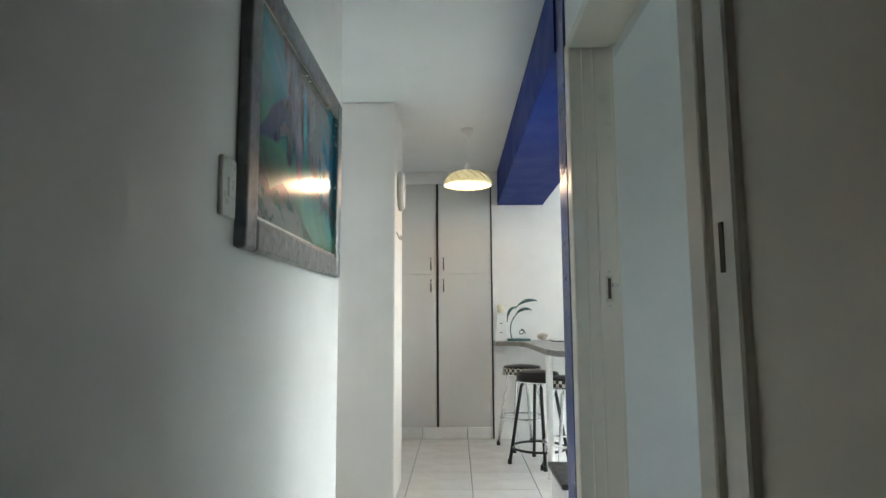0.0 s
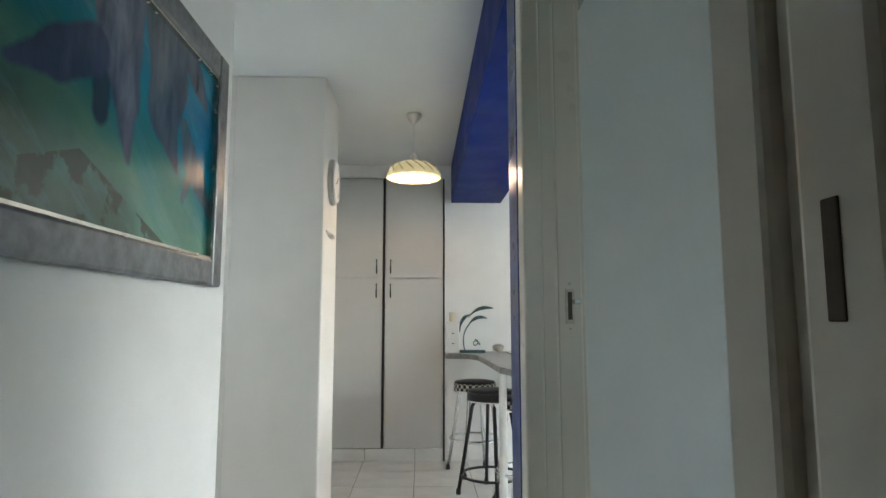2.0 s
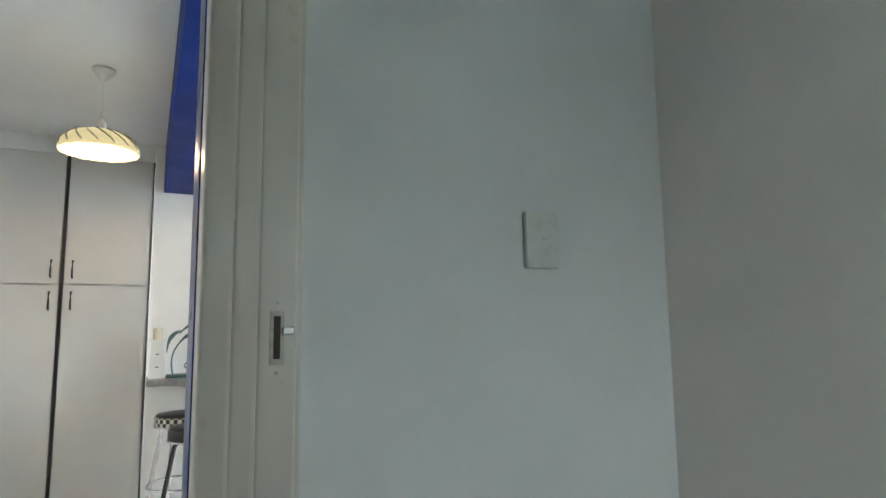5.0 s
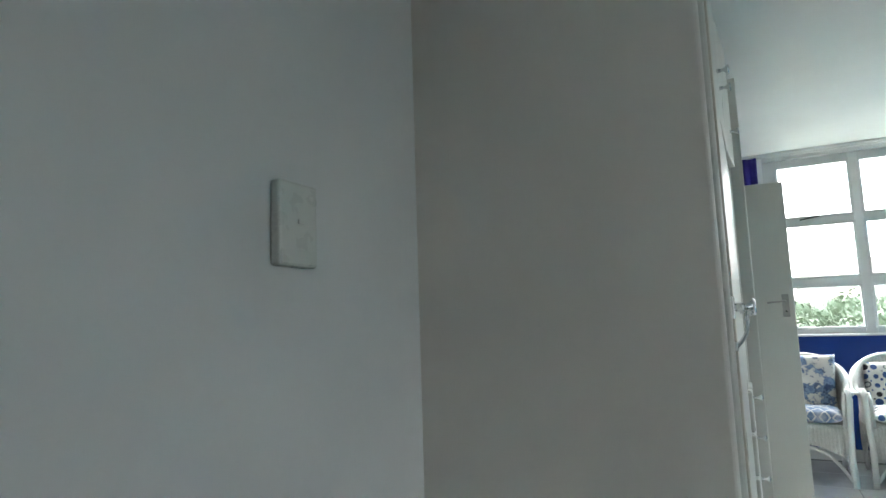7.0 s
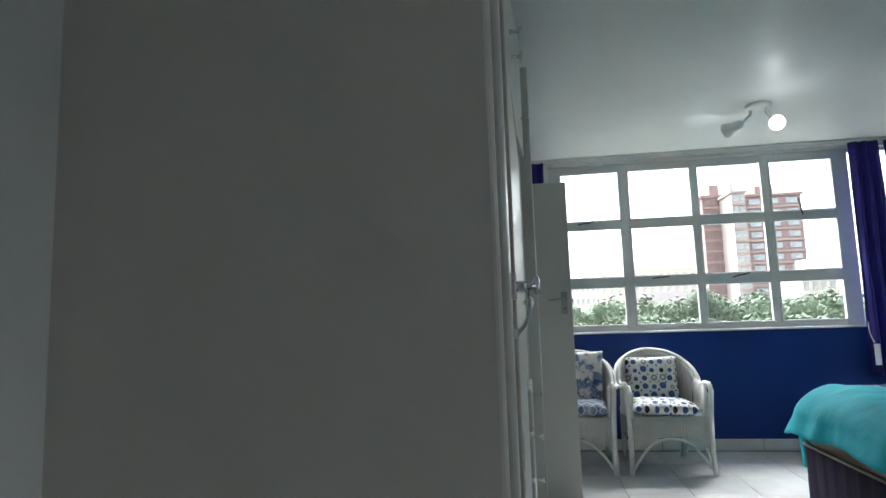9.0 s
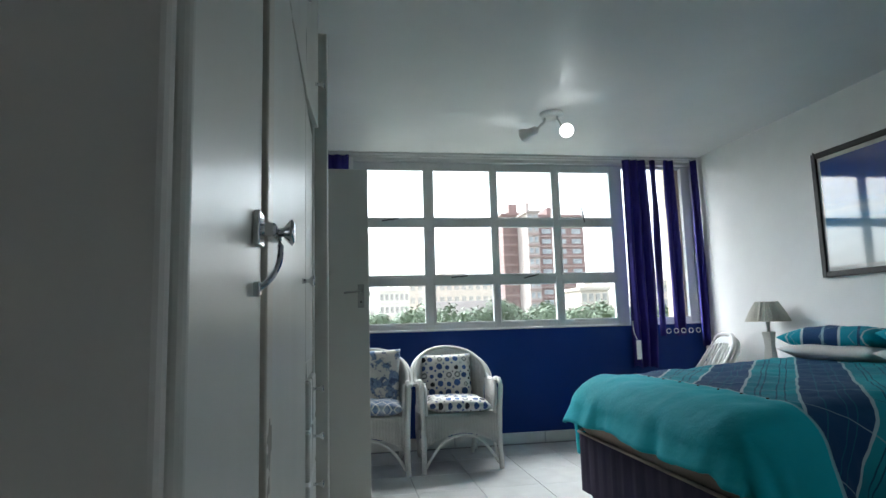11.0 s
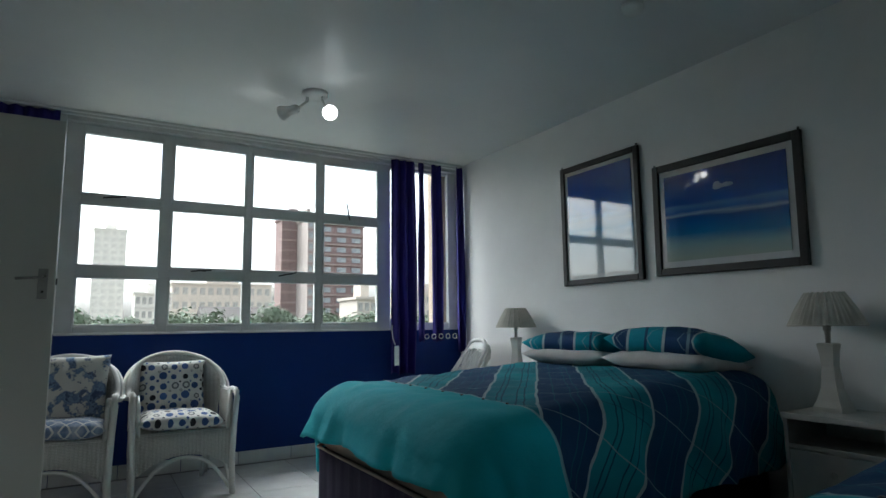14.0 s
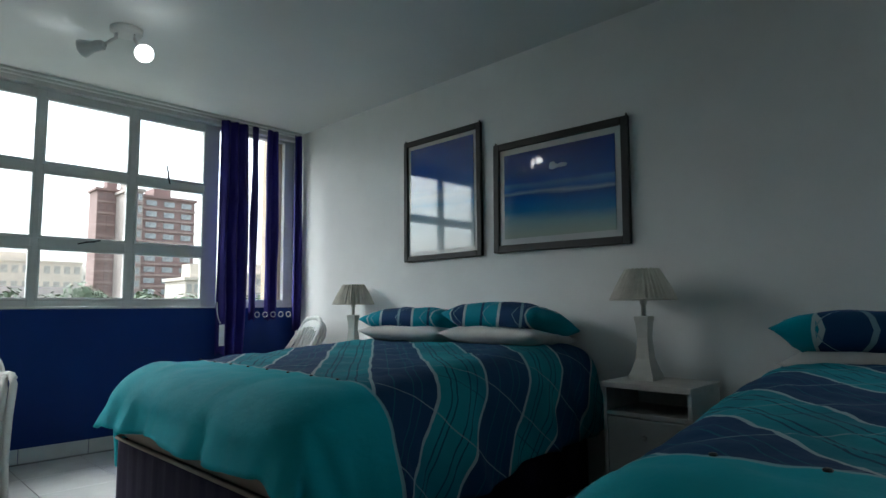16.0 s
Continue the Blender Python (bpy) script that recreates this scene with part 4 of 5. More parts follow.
def floral_material():
    k = Nodes("blue_floral_cloth", 0.8)
    uv = k.tc.outputs["UV"]
    n1 = k.noise(9, 3, 0.6, uv)
    n2 = k.noise(16, 4, 0.7, uv)
    a = k.ramp(n1, [(0.50, (0.64, 0.62, 0.58)), (0.545, (0.10, 0.16, 0.30)), (0.60, (0.22, 0.30, 0.44)), (0.66, (0.04, 0.07, 0.16))])
    k.colour(k.mix(k.ramp(n2, [(0.56, 0.0), (0.60, 0.85)]), a, (0.06, 0.09, 0.18)))
    k.bump(k.noise(300, 2), 0.2, 0.003)
    return k.m


def check_material():
    k = Nodes("blue_lattice_cloth", 0.85)
    u, v, _ = k.xyz(k.tc.outputs["UV"])
    col = k.ramp(k.noise(12, 4, co=k.tc.outputs["UV"]), [(0.42, (0.12, 0.18, 0.30)), (0.6, (0.34, 0.38, 0.46))])
    for a in (k.math("ADD", u, v), k.math("SUBTRACT", u, v)):
        f = k.math("ABSOLUTE", k.math("SUBTRACT", k.math("FRACT", k.math("DIVIDE", a, 0.085)), 0.5))
        col = k.mix(k.math("LESS_THAN", f, 0.07), col, (0.60, 0.60, 0.58))
    k.colour(col)
    return k.m


DOTS, FLORAL, CHECK = dots_material(), floral_material(), check_material()


def cushion(label, m, w, d, h, mat, seed):
    ob = link("cushion", pillow_bm(w, d, h, seed), mat, True)
    ob.matrix_world = m
    return tagged(ob, label, "cushion", "chair cushions")


cushion("white cushion with blue and black dots on the seat", pose(5.79, 0.42, 0.465, 0, -2, 93), 0.50, 0.42, 0.12, DOTS, 11)
cushion("white cushion with blue and black dots against the backrest", pose(6.02, 0.435, 0.64, 0, 76, 180) @ pose(0, 0, 0, 0, 0, 90), 0.42, 0.38, 0.12, DOTS, 12)
cushion("blue lattice patterned seat cushion on the chair", pose(5.78, 1.055, 0.465, 2, -2, 84), 0.50, 0.42, 0.12, CHECK, 13)
cushion("blue and white floral cushion against the backrest", pose(5.96, 1.035, 0.66, 0, 76, 170) @ pose(0, 0, 0, 0, 0, 90), 0.44, 0.46, 0.13, FLORAL, 14)


# ------------------------------------------------------------ plastic garden chairs, stacked
def plastic_chair(m):
    t = thing("plastic_chair", "white moulded plastic chair stacked in the corner", "chair", "plastic chairs", m)
    def back(a, b):
        y = (a - 0.5) * (0.44 - 0.06 * b)
        return Vector((0.20 + 0.25 * b + 0.25 * (a - 0.5) ** 2 * -0.6, y, 0.43 + 0.44 * b - 0.09 * (2 * a - 1) ** 4 * b))
    rim = [back(0, g) for g in np.linspace(0, 0.96, 9)] + [back(a, 1) for a in np.linspace(0.06, 0.94, 11)] + [back(1, g) for g in np.linspace(0.96, 0, 9)]
    part("back_rim", tube(bmesh.new(), rim, 0.020, 8), PLASTIC, t, "", True)
    part("top_panel", sheet(bmesh.new(), lambda a, b: back(0.04 + 0.92 * a, 0.80 + 0.19 * b), 12, 4), PLASTIC, t, "", True).modifiers.new("thickness", "SOLIDIFY").thickness = 0.008
    for i in range(7):
        a = 0.12 + 0.76 * i / 6
        part("slat", tube(bmesh.new(), [back(0.5 + (a - 0.5) * 0.8, 0.02), back(a, 0.5), back(a, 0.84)], 0.009, 6), PLASTIC, t, "", True)
    part("seat", box(-0.24, -0.22, 0.415, 0.21, 0.22, 0.435, bevel=0.008), PLASTIC, t)
    for sx, sy in ((-0.22, -0.2), (-0.22, 0.2), (0.22, -0.2), (0.22, 0.2)):
        part("leg", tube(bmesh.new(), [(sx * 1.15, sy * 1.15, 0), (sx, sy, 0.42)], 0.022, 8), PLASTIC, t)
    return t


pc = plastic_chair(pose(5.98, -1.62, 0, 0, 0, -98))
copy_thing(pc, pose(5.985, -1.59, 0.040, 0, 0, -98))

# ------------------------------------------------------------ ceiling fittings
sl = thing("ceiling_spotlight", "white two-headed ceiling spotlight, switched on", "light", place=(5.225, -0.275, ZB))
part("mount", turned(bmesh.new(), [(0.085, 0), (0.085, -0.022), (0.076, -0.032), (0.02, -0.036)], 32), PLASTIC, sl, "", True)
for bulb_at, aim, hot in (((-0.195, -0.035, -0.195), (-3.6, 1.1, -1.3), True), (((0.13, 0.19, -0.135)), (0.42, 0.46, -0.20), False)):
    b, a = Vector(bulb_at), Vector(aim)
    d = (a - b).normalized()
    back = b - d * 0.125
    foot = Vector((back.x * 0.45, back.y * 0.45, -0.03))
    part("arm", tube(bmesh.new(), [foot, (foot.x, foot.y, -0.06), (back + foot) / 2 + Vector((0, 0, -0.015)), back], 0.010, 8), PLASTIC, sl, "", True)
    part("knuckle", turned(bmesh.new(), [(0.004, -0.016), (0.016, -0.014), (0.018, 0), (0.016, 0.014), (0.004, 0.016)], 14, tuple(back)), PLASTIC, sl, "", True)
    hd = part("head", turned(bmesh.new(), [(0.014, 0.130), (0.026, 0.126), (0.031, 0.112), (0.032, 0.062), (0.036, 0.050), (0.050, 0.012), (0.052, 0.0), (0.049, 0.0), (0.034, 0.045)], 24, cap=False), PLASTIC, sl, "", True)
    hd.matrix_basis = look(b, a)
    part("bulb", turned(bmesh.new(), [(0.002, -0.010), (0.022, -0.008), (0.040, -0.002), (0.047, 0.006), (0.046, 0.012)], 24), glow("spot_bulb_glow", (1.0, 0.98, 0.94), 1.6), hd, "glowing reflector bulb", True)
sd = tagged(link("smoke_detector", turned(bmesh.new(), [(0.055, 0), (0.055, -0.02), (0.042, -0.038), (0.012, -0.042)], 24, (3.40, -1.28, ZB)), PLASTIC, True), "small round white detector on the ceiling", "detector")

sw = thing("light_switch", "cream plastic light switch on the niche wall", "light switch", place=(1.212, YN, 1.393))
part("plate", box(-0.045, -0.020, -0.068, 0.045, 0, 0.068, bevel=0.005), SWITCH, sw)
part("rocker", box(-0.004, -0.0225, 0.000, 0.012, -0.019, 0.008, bevel=0.001), SWITCH, sw)
part("blank", box(-0.041, -0.0215, -0.064, 0.041, -0.0195, -0.040, bevel=0.0008), SWITCH, sw)
s2 = thing("wall_switch", "white plastic switch plate on the passage wall", "light switch", place=(-0.425, 0.995, 1.357))
part("plate", box(0, -0.035, -0.062, 0.012, 0.035, 0.062, bevel=0.003), SWITCH, s2)
part("rocker", box(0.011, -0.012, -0.02, 0.016, 0.012, 0.02, bevel=0.002), SWITCH, s2)


# ------------------------------------------------------------ passage: dolphin painting
def seabed_material():
    """Underwater scene: streaky green sea bed, blue water, three diving grey bodies."""
    k = Nodes("underwater_painting", 0.16)
    x, y, z = k.xyz()
    wav = k.math("MULTIPLY", k.math("SUBTRACT", k.noise(4.5, 5), 0.5), 0.30)
    slant = k.t.nodes.new("ShaderNodeMapping")
    slant.vector_type = "TEXTURE"
    slant.inputs["Rotation"].default_value = (radians(-32), 0, 0)
    slant.inputs["Scale"].default_value = (1, 3.2, 0.6)
    k.put(slant.inputs[0], k.co)
    h = k.math("DIVIDE", k.math("ADD", k.math("ADD", k.math("ADD", z, wav), k.math("MULTIPLY", y, 0.34)), 0.40), 0.80)
    col = k.ramp(h, [(0.0, (0.035, 0.05, 0.035)), (0.16, (0.06, 0.12, 0.08)), (0.32, (0.10, 0.24, 0.17)), (0.45, (0.04, 0.20, 0.20)), (0.58, (0.012, 0.19, 0.28)), (0.8, (0.008, 0.13, 0.27)), (1.0, (0.014, 0.18, 0.29))])
    streak = k.ramp(k.noise(9, 6, 0.7, co=slant.outputs[0]), [(0.50, 0.0), (0.75, 0.35)])
    col = k.mix(streak, col, (0.18, 0.40, 0.36))
    low = k.math("LESS_THAN", k.math("ADD", z, k.math("MULTIPLY", k.math("ABSOLUTE", k.math("ADD", y, 0.20)), 0.35)), -0.13)
    rock = k.math("MULTIPLY", low, k.ramp(k.noise(11, 5, 0.6), [(0.49, 0.0), (0.53, 0.8)]))
    col = k.mix(rock, col, (0.035, 0.045, 0.025))

    def limb(y0, z0, r0, y1, z1, r1):
        dy, dz = y1 - y0, z1 - z0
        py, pz = k.math("SUBTRACT", y, y0), k.math("SUBTRACT", z, z0)
        g = k.math("DIVIDE", k.math("ADD", k.math("MULTIPLY", py, dy), k.math("MULTIPLY", pz, dz)), dy * dy + dz * dz)
        g = k.math("MINIMUM", k.math("MAXIMUM", g, 0.0), 1.0)
        qy, qz = k.math("SUBTRACT", py, k.math("MULTIPLY", g, dy)), k.math("SUBTRACT", pz, k.math("MULTIPLY", g, dz))
        d = k.math("SQRT", k.math("ADD", k.math("MULTIPLY", qy, qy), k.math("MULTIPLY", qz, qz)))
        return k.math("SUBTRACT", d, k.math("ADD", k.math("MULTIPLY", g, r1 - r0), r0))

    def chain(*nodes):
        out = None
        for a, b in zip(nodes, nodes[1:]):
            d = limb(*a, *b)
            out = d if out is None else k.math("SMOOTH_MIN", out, d, 0.02)
        return out

    third = k.math("MINIMUM", chain((0.25, 0.05, 0.028), (0.29, -0.01, 0.044), (0.37, -0.07, 0.040), (0.43, -0.13, 0.018), (0.461, -0.161, 0.006)), chain((0.30, -0.05, 0.022), (0.255, -0.13, 0.013)))
    second = k.math("MINIMUM", chain((0.10, 0.32, 0.11), (0.15, 0.16, 0.105), (0.13, 0.06, 0.085), (0.165, 0.0, 0.045), (0.20, -0.05, 0.016), (0.211, -0.07, 0.007)), chain((0.24, 0.27, 0.055), (0.32, 0.21, 0.042), (0.391, 0.15, 0.009)))
    rear = chain((-0.143, 0.03, 0.035), (-0.143, -0.04, 0.028))
    first = chain((-0.11, 0.32, 0.13), (-0.085, 0.13, 0.088), (-0.052, 0.03, 0.058), (-0.045, -0.04, 0.032), (-0.03, -0.105, 0.011))
    fin = chain((-0.17, 0.07, 0.050), (-0.28, 0.01, 0.046), (-0.395, -0.045, 0.010))
    brush = k.math("MULTIPLY", k.math("SUBTRACT", k.noise(30, 3), 0.5), 0.012)
    tone = k.noise(6, 4, 0.6, stretch=(1, 2.2, 0.8))
    for d, dark, light in ((third, (0.06, 0.10, 0.13), (0.15, 0.22, 0.24)), (second, (0.035, 0.055, 0.085), (0.13, 0.16, 0.20)), (rear, (0.03, 0.05, 0.08), (0.05, 0.08, 0.11)), (first, (0.055, 0.07, 0.11), (0.20, 0.22, 0.29)), (fin, (0.05, 0.065, 0.12), (0.10, 0.12, 0.19))):
        body = k.mix(k.ramp(tone, [(0.38, 0.0), (0.66, 1.0)]), dark, light)
        body = k.mix(k.ramp(k.math("MULTIPLY", d, -12.0), [(0.0, 0.5), (0.5, 0.0)]), body, dark)
        cover = k.ramp(k.math("ADD", k.math("MULTIPLY", k.math("ADD", d, brush), -60.0), 0.5), [(0.2, 0.0), (0.9, 0.94)])
        col = k.mix(cover, col, body)
    k.colour(col)
    return k.m


pm = plain("brushed_pewter_frame", (0.16, 0.17, 0.18), 0.38, 0.6, 0.35, 25)
silver = plain("silver_slip", (0.6, 0.58, 0.5), 0.2, 1.0)
dp = thing("painting", "underwater painting of leaping sea creatures in a pewter frame", "painting", place=pose(-0.425, 1.566, 1.580))
hw, hh = 0.520, 0.342
for s in (-1, 1):
    part("frame_side", box(0, s * hw, -hh, 0.030, s * (hw - 0.075), hh, bevel=0.008), pm, dp)
    part("frame_rail", box(0, -hw + 0.075, s * hh, 0.030, hw - 0.075, s * (hh - 0.075), bevel=0.008), pm, dp)
    part("slip", box(0.012, s * (hw - 0.075), -hh + 0.075, 0.025, s * (hw - 0.082), hh - 0.075), silver, dp)
    part("slip", box(0.012, -hw + 0.082, s * (hh - 0.075), 0.025, hw - 0.082, s * (hh - 0.082)), silver, dp)
part("canvas", box(0.004, -hw + 0.07, -hh + 0.07, 0.012, hw - 0.07, hh - 0.07), seabed_material(), dp, "painted canvas behind glass")


# ------------------------------------------------------------ pillar: clock and hook
ck = thing("wall_clock", "round cream wall clock with dark rim", "clock", place=pose(-0.32, 3.63, 1.905, 0, 90, 0))
part("rim", turned(bmesh.new(), [(0.128, 0), (0.132, 0.012), (0.128, 0.026), (0.118, 0.028)], 36), plain("cream_clock_rim", (0.50, 0.49, 0.44), 0.35), ck, "", True)
part("face", turned(bmesh.new(), [(0.117, 0.0285), (0.116, 0.036), (0.090, 0.040), (0.088, 0.033), (0.005, 0.033)], 36), PLASTIC, ck, "cream clock face")
for a, l in ((40, 0.05), (200, 0.07)):
    part("hand", box(-0.003, 0, 0.0345, 0.003, l, 0.036), BLACK, ck).matrix_basis = pose(0, 0, 0, 0, 0, a)
hk = thing("key_hooks", "small wire key hooks on the pillar", "hooks", place=(-0.32, 3.56, 1.60))
part("rail", box(0, -0.07, 0.0, 0.006, 0.07, 0.016, bevel=0.002), STEEL, hk)
for i in range(5):
    part("hook", tube(bmesh.new(), [(0.004, -0.056 + 0.028 * i, 0.004), (0.012, -0.056 + 0.028 * i, -0.02), (0.024, -0.056 + 0.028 * i, -0.016), (0.026, -0.056 + 0.028 * i, 0.0)], 0.002, 6), STEEL, hk)

# ------------------------------------------------------------ kitchen
cb = thing("kitchen_cupboard", "tall grey-white melamine kitchen cupboard with black trim", "cupboard", place=(0, 0, 0))
part("body", box(-0.62, 5.262, 0.10, 0.372, 5.78, 2.315), MELAMINE, cb)
part("trim", box(-0.128, 5.236, 0.105, -0.110, 5.262, 2.31), BLACK, cb, "black centre strip")
part("trim", box(0.372, 5.240, 0.0, 0.384, 5.30, 2.31), BLACK, cb)
for x0, x1, hx in ((-0.615, -0.131, -0.178), (-0.107, 0.368, -0.062)):
    for z0, z1, hz in ((0.105, 1.463, 1.365), (1.472, 2.305, 1.565)):
        d = part("door", box(x0, 5.240, z0, x1, 5.260, z1, bevel=0.002), MELAMINE, cb)
        hb = bmesh.new()
        tube(hb, [(hx, 5.238, hz - 0.055), (hx, 5.215, hz - 0.050), (hx, 5.212, hz), (hx, 5.215, hz + 0.050), (hx, 5.238, hz + 0.055)], 0.006, 8)
        part("handle", hb, BLACK, d, "black bow handle", True)
pl = thing("plinth", "white tiled plinth under the cupboard", "plinth", place=(0, 0, 0))
for x0, x1 in ((-0.62, -0.26), (-0.256, 0.142), (0.146, 0.38)):
    part("tile", box(x0, 5.250, 0, x1, 5.262, 0.098, bevel=0.002, seg=1), TILE, pl)
part("bulkhead", box(-0.66, 5.262, 2.317, 0.384, 5.78, ZC - 0.001), WALL, pl)

pd = thing("pendant_lamp", "pleated cream glass pendant lamp, switched on", "lamp", place=(0.141, 3.986, 0))
part("rose", turned(bmesh.new(), [(0.050, ZC), (0.050, ZC - 0.012), (0.030, ZC - 0.040), (0.010, ZC - 0.060), (0.004, ZC - 0.064)], 24), PLASTIC, pd, "", True)
part("cord", tube(bmesh.new(), [(0, 0, ZC - 0.06), (0.001, 0.001, 2.25), (0, 0, 2.17)], 0.003, 6), PLASTIC, pd)
part("lamp_holder", turned(bmesh.new(), [(0.010, 2.18), (0.022, 2.165), (0.024, 2.13), (0.030, 2.125)], 16), PLASTIC, pd, "", True)


def shade_glass():
    k = Nodes("cream_glass_shade", 0.3)
    k.colour(k.ramp(k.noise(20, 3), [(0.3, (0.36, 0.30, 0.17)), (0.7, (0.46, 0.39, 0.23))]))
    k.b.inputs["Transmission Weight"].default_value = 0.0
    k.b.inputs["Subsurface Weight"].default_value = 0.0
    # Faint emission imitates the bulb's light coming through the opaque shade.
    k.put(k.b.inputs["Emission Color"], (1.0, 0.78, 0.40))
    k.b.inputs["Emission Strength"].default_value = 0.035
    return k.m


gs = bmesh.new()
NP, rings = 96, []
for i in range(13):
    a = i / 12
    r, z = 0.028 + 0.142 * math.sin(a * math.pi / 2) ** 0.9, 2.125 - 0.108 * a ** 1.7
    rings.append([gs.verts.new((r * (1 + 0.007 * a * math.sin(16 * (2 * math.pi * k / NP) + 2.5 * a)) * math.cos(2 * math.pi * k / NP), r * (1 + 0.007 * a * math.sin(16 * (2 * math.pi * k / NP) + 2.5 * a)) * math.sin(2 * math.pi * k / NP), z + 0.002 * a * math.sin(16 * (2 * math.pi * k / NP) + 2.5 * a))) for k in range(NP)])
for q, w in zip(rings, rings[1:]):
    for k in range(NP):
        gs.faces.new((q[k], q[(k + 1) % NP], w[(k + 1) % NP], w[k]))
part("shade", gs, shade_glass(), pd, "fluted cream glass shade with the bulb's light put in as a faint glow", True).modifiers.new("thickness", "SOLIDIFY").thickness = 0.003
fl = bmesh.new()
for i in range(16):
    a0 = 2 * math.pi * i / 16
    tube(fl, [((0.028 + 0.142 * math.sin(g * math.pi / 2) ** 0.9) * 1.012 * math.cos(a0 + 0.9 * g), (0.028 + 0.142 * math.sin(g * math.pi / 2) ** 0.9) * 1.012 * math.sin(a0 + 0.9 * g), 2.128 - 0.108 * g ** 1.7) for g in (0.35, 0.5, 0.65, 0.8, 0.92)], 0.0035, 5)
part("flutes", fl, plain("grey_green_flute", (0.30, 0.30, 0.20), 0.4), pd, "darker painted flutes")
bl = bmesh.new()
bmesh.ops.create_uvsphere(bl, u_segments=16, v_segments=10, radius=0.024, matrix=Matrix.Translation((0, 0, 2.085)))
part("bulb", bl, glow("pendant_bulb_glow", (1.0, 0.86, 0.58), 1.6), pd, "glowing bulb", True)

# breakfast bar
bar = thing("breakfast_bar", "grey laminate breakfast bar with a white steel post", "counter", place=(0, 0, 0))
outline = [(0.386, 5.258), (0.386, 4.93), (0.50, 4.92), (0.575, 4.86), (0.615, 4.70), (0.63, 4.2), (0.64, 3.75), (0.68, 3.58), (0.78, 3.50), (1.7, 3.50), (1.7, 5.258)]
ct = bmesh.new()
lo, hi = [ct.verts.new((x, y, 0.832)) for x, y in outline], [ct.verts.new((x, y, 0.868)) for x, y in outline]
ct.faces.new(lo[::-1]), ct.faces.new(hi)
for i in range(len(outline)):
    ct.faces.new((lo[i], lo[(i + 1) % len(outline)], hi[(i + 1) % len(outline)], hi[i]))
part("top", ct, COUNTER, bar)
part("post", turned(bmesh.new(), [(0.035, 0), (0.035, 0.006), (0.024, 0.01), (0.024, 0.822), (0.04, 0.826), (0.04, 0.832)], 20, (0.685, 3.95, 0)), PLASTIC, bar, "white steel post", True)


def check_seat():
    k = Nodes("chequered_vinyl", 0.35)
    u, v, w = k.xyz()
    ang = k.math("ARCTAN2", v, u)
    a = k.math("GREATER_THAN", k.math("FRACT", k.math("MULTIPLY", ang, 22 / (2 * math.pi))), 0.5)
    b = k.math("GREATER_THAN", k.math("FRACT", k.math("MULTIPLY", w, 1 / 0.05)), 0.5)
    k.colour(k.mix(k.math("ABSOLUTE", k.math("SUBTRACT", a, b)), (0.62, 0.60, 0.52), (0.015, 0.015, 0.015)))
    return k.m


CHECKS = check_seat()


def stool(label, m, seat, legs, group, rings_z, zs=0.655):
    t = thing("bar_stool", label, "stool", group, m)
    part("seat_side", turned(bmesh.new(), [(0.150, zs - 0.055), (0.160, zs - 0.050), (0.160, zs - 0.004), (0.155, zs)], 32), seat, t, "", True)
    part("seat_top", turned(bmesh.new(), [(0.155, zs), (0.150, zs + 0.012), (0.10, zs + 0.020), (0.002, zs + 0.022)], 32), BLACK, t, "black vinyl seat top", True)
    part("seat_rim", tube(bmesh.new(), [(0.160 * math.cos(a * math.pi / 16), 0.160 * math.sin(a * math.pi / 16), zs - 0.055) for a in range(32)], 0.006, 6, True), CHROME, t, "chrome seat rim", True)
    for i in range(4):
        a = math.pi / 4 + i * math.pi / 2
        lg = part("leg", tube(bmesh.new(), [(0.10 * math.cos(a), 0.10 * math.sin(a), zs - 0.055), (0.125 * math.cos(a), 0.125 * math.sin(a), zs - 0.09), (0.22 * math.cos(a), 0.22 * math.sin(a), 0.012)], 0.0125, 10), legs, t, "", True)
        part("ferrule", turned(bmesh.new(), [(0.016, 0), (0.017, 0.004), (0.015, 0.035)], 10, (0.22 * math.cos(a), 0.22 * math.sin(a), 0)), BLACK, lg)
    for z, r in rings_z:
        part("foot_ring", tube(bmesh.new(), [(r * math.cos(a * math.pi / 20), r * math.sin(a * math.pi / 20), z) for a in range(40)], 0.009, 8, True), CHROME if z > 0.15 else legs, t, "chrome foot ring", True)
    return t


stool("bar stool with chequered vinyl rim and chrome ring", pose(0.60, 4.90, 0, 0, 0, 20), CHECKS, CHROME, "bar stools", [(0.25, 0.185)])
stool("bar stool with black seat and black legs", pose(0.66, 4.36, 0, 0, 0, 48), BLACK, BLACK, "bar stools", [(0.12, 0.2)], 0.655)
stool("bar stool with chequered vinyl rim and chrome ring", pose(0.84, 4.05, 0, 0, 0, 12), CHECKS, CHROME, "bar stools", [(0.22, 0.188)], 0.645)

# on the bar
cn = thing("candle_holder", "white wooden lighthouse candle holder with cream candle", "candle holder", place=(0.445, 5.12, 0.868))
lb = bmesh.new()
for (z0, w0), (z1, w1) in (((0, 0.050), (0.23, 0.036)), ((0.23, 0.036), (0.232, 0.052)), ((0.232, 0.052), (0.246, 0.052))):
    a = [lb.verts.new((p * w0, q * w0, z0)) for p, q in ((-1, -1), (1, -1), (1, 1), (-1, 1))]
    b = [lb.verts.new((p * w1, q * w1, z1)) for p, q in ((-1, -1), (1, -1), (1, 1), (-1, 1))]
    for i in range(4):
        lb.faces.new((a[i], a[(i + 1) % 4], b[(i + 1) % 4], b[i]))
    if z0 == 0.232:
        lb.faces.new(b)
part("tower", lb, PLASTIC, cn)
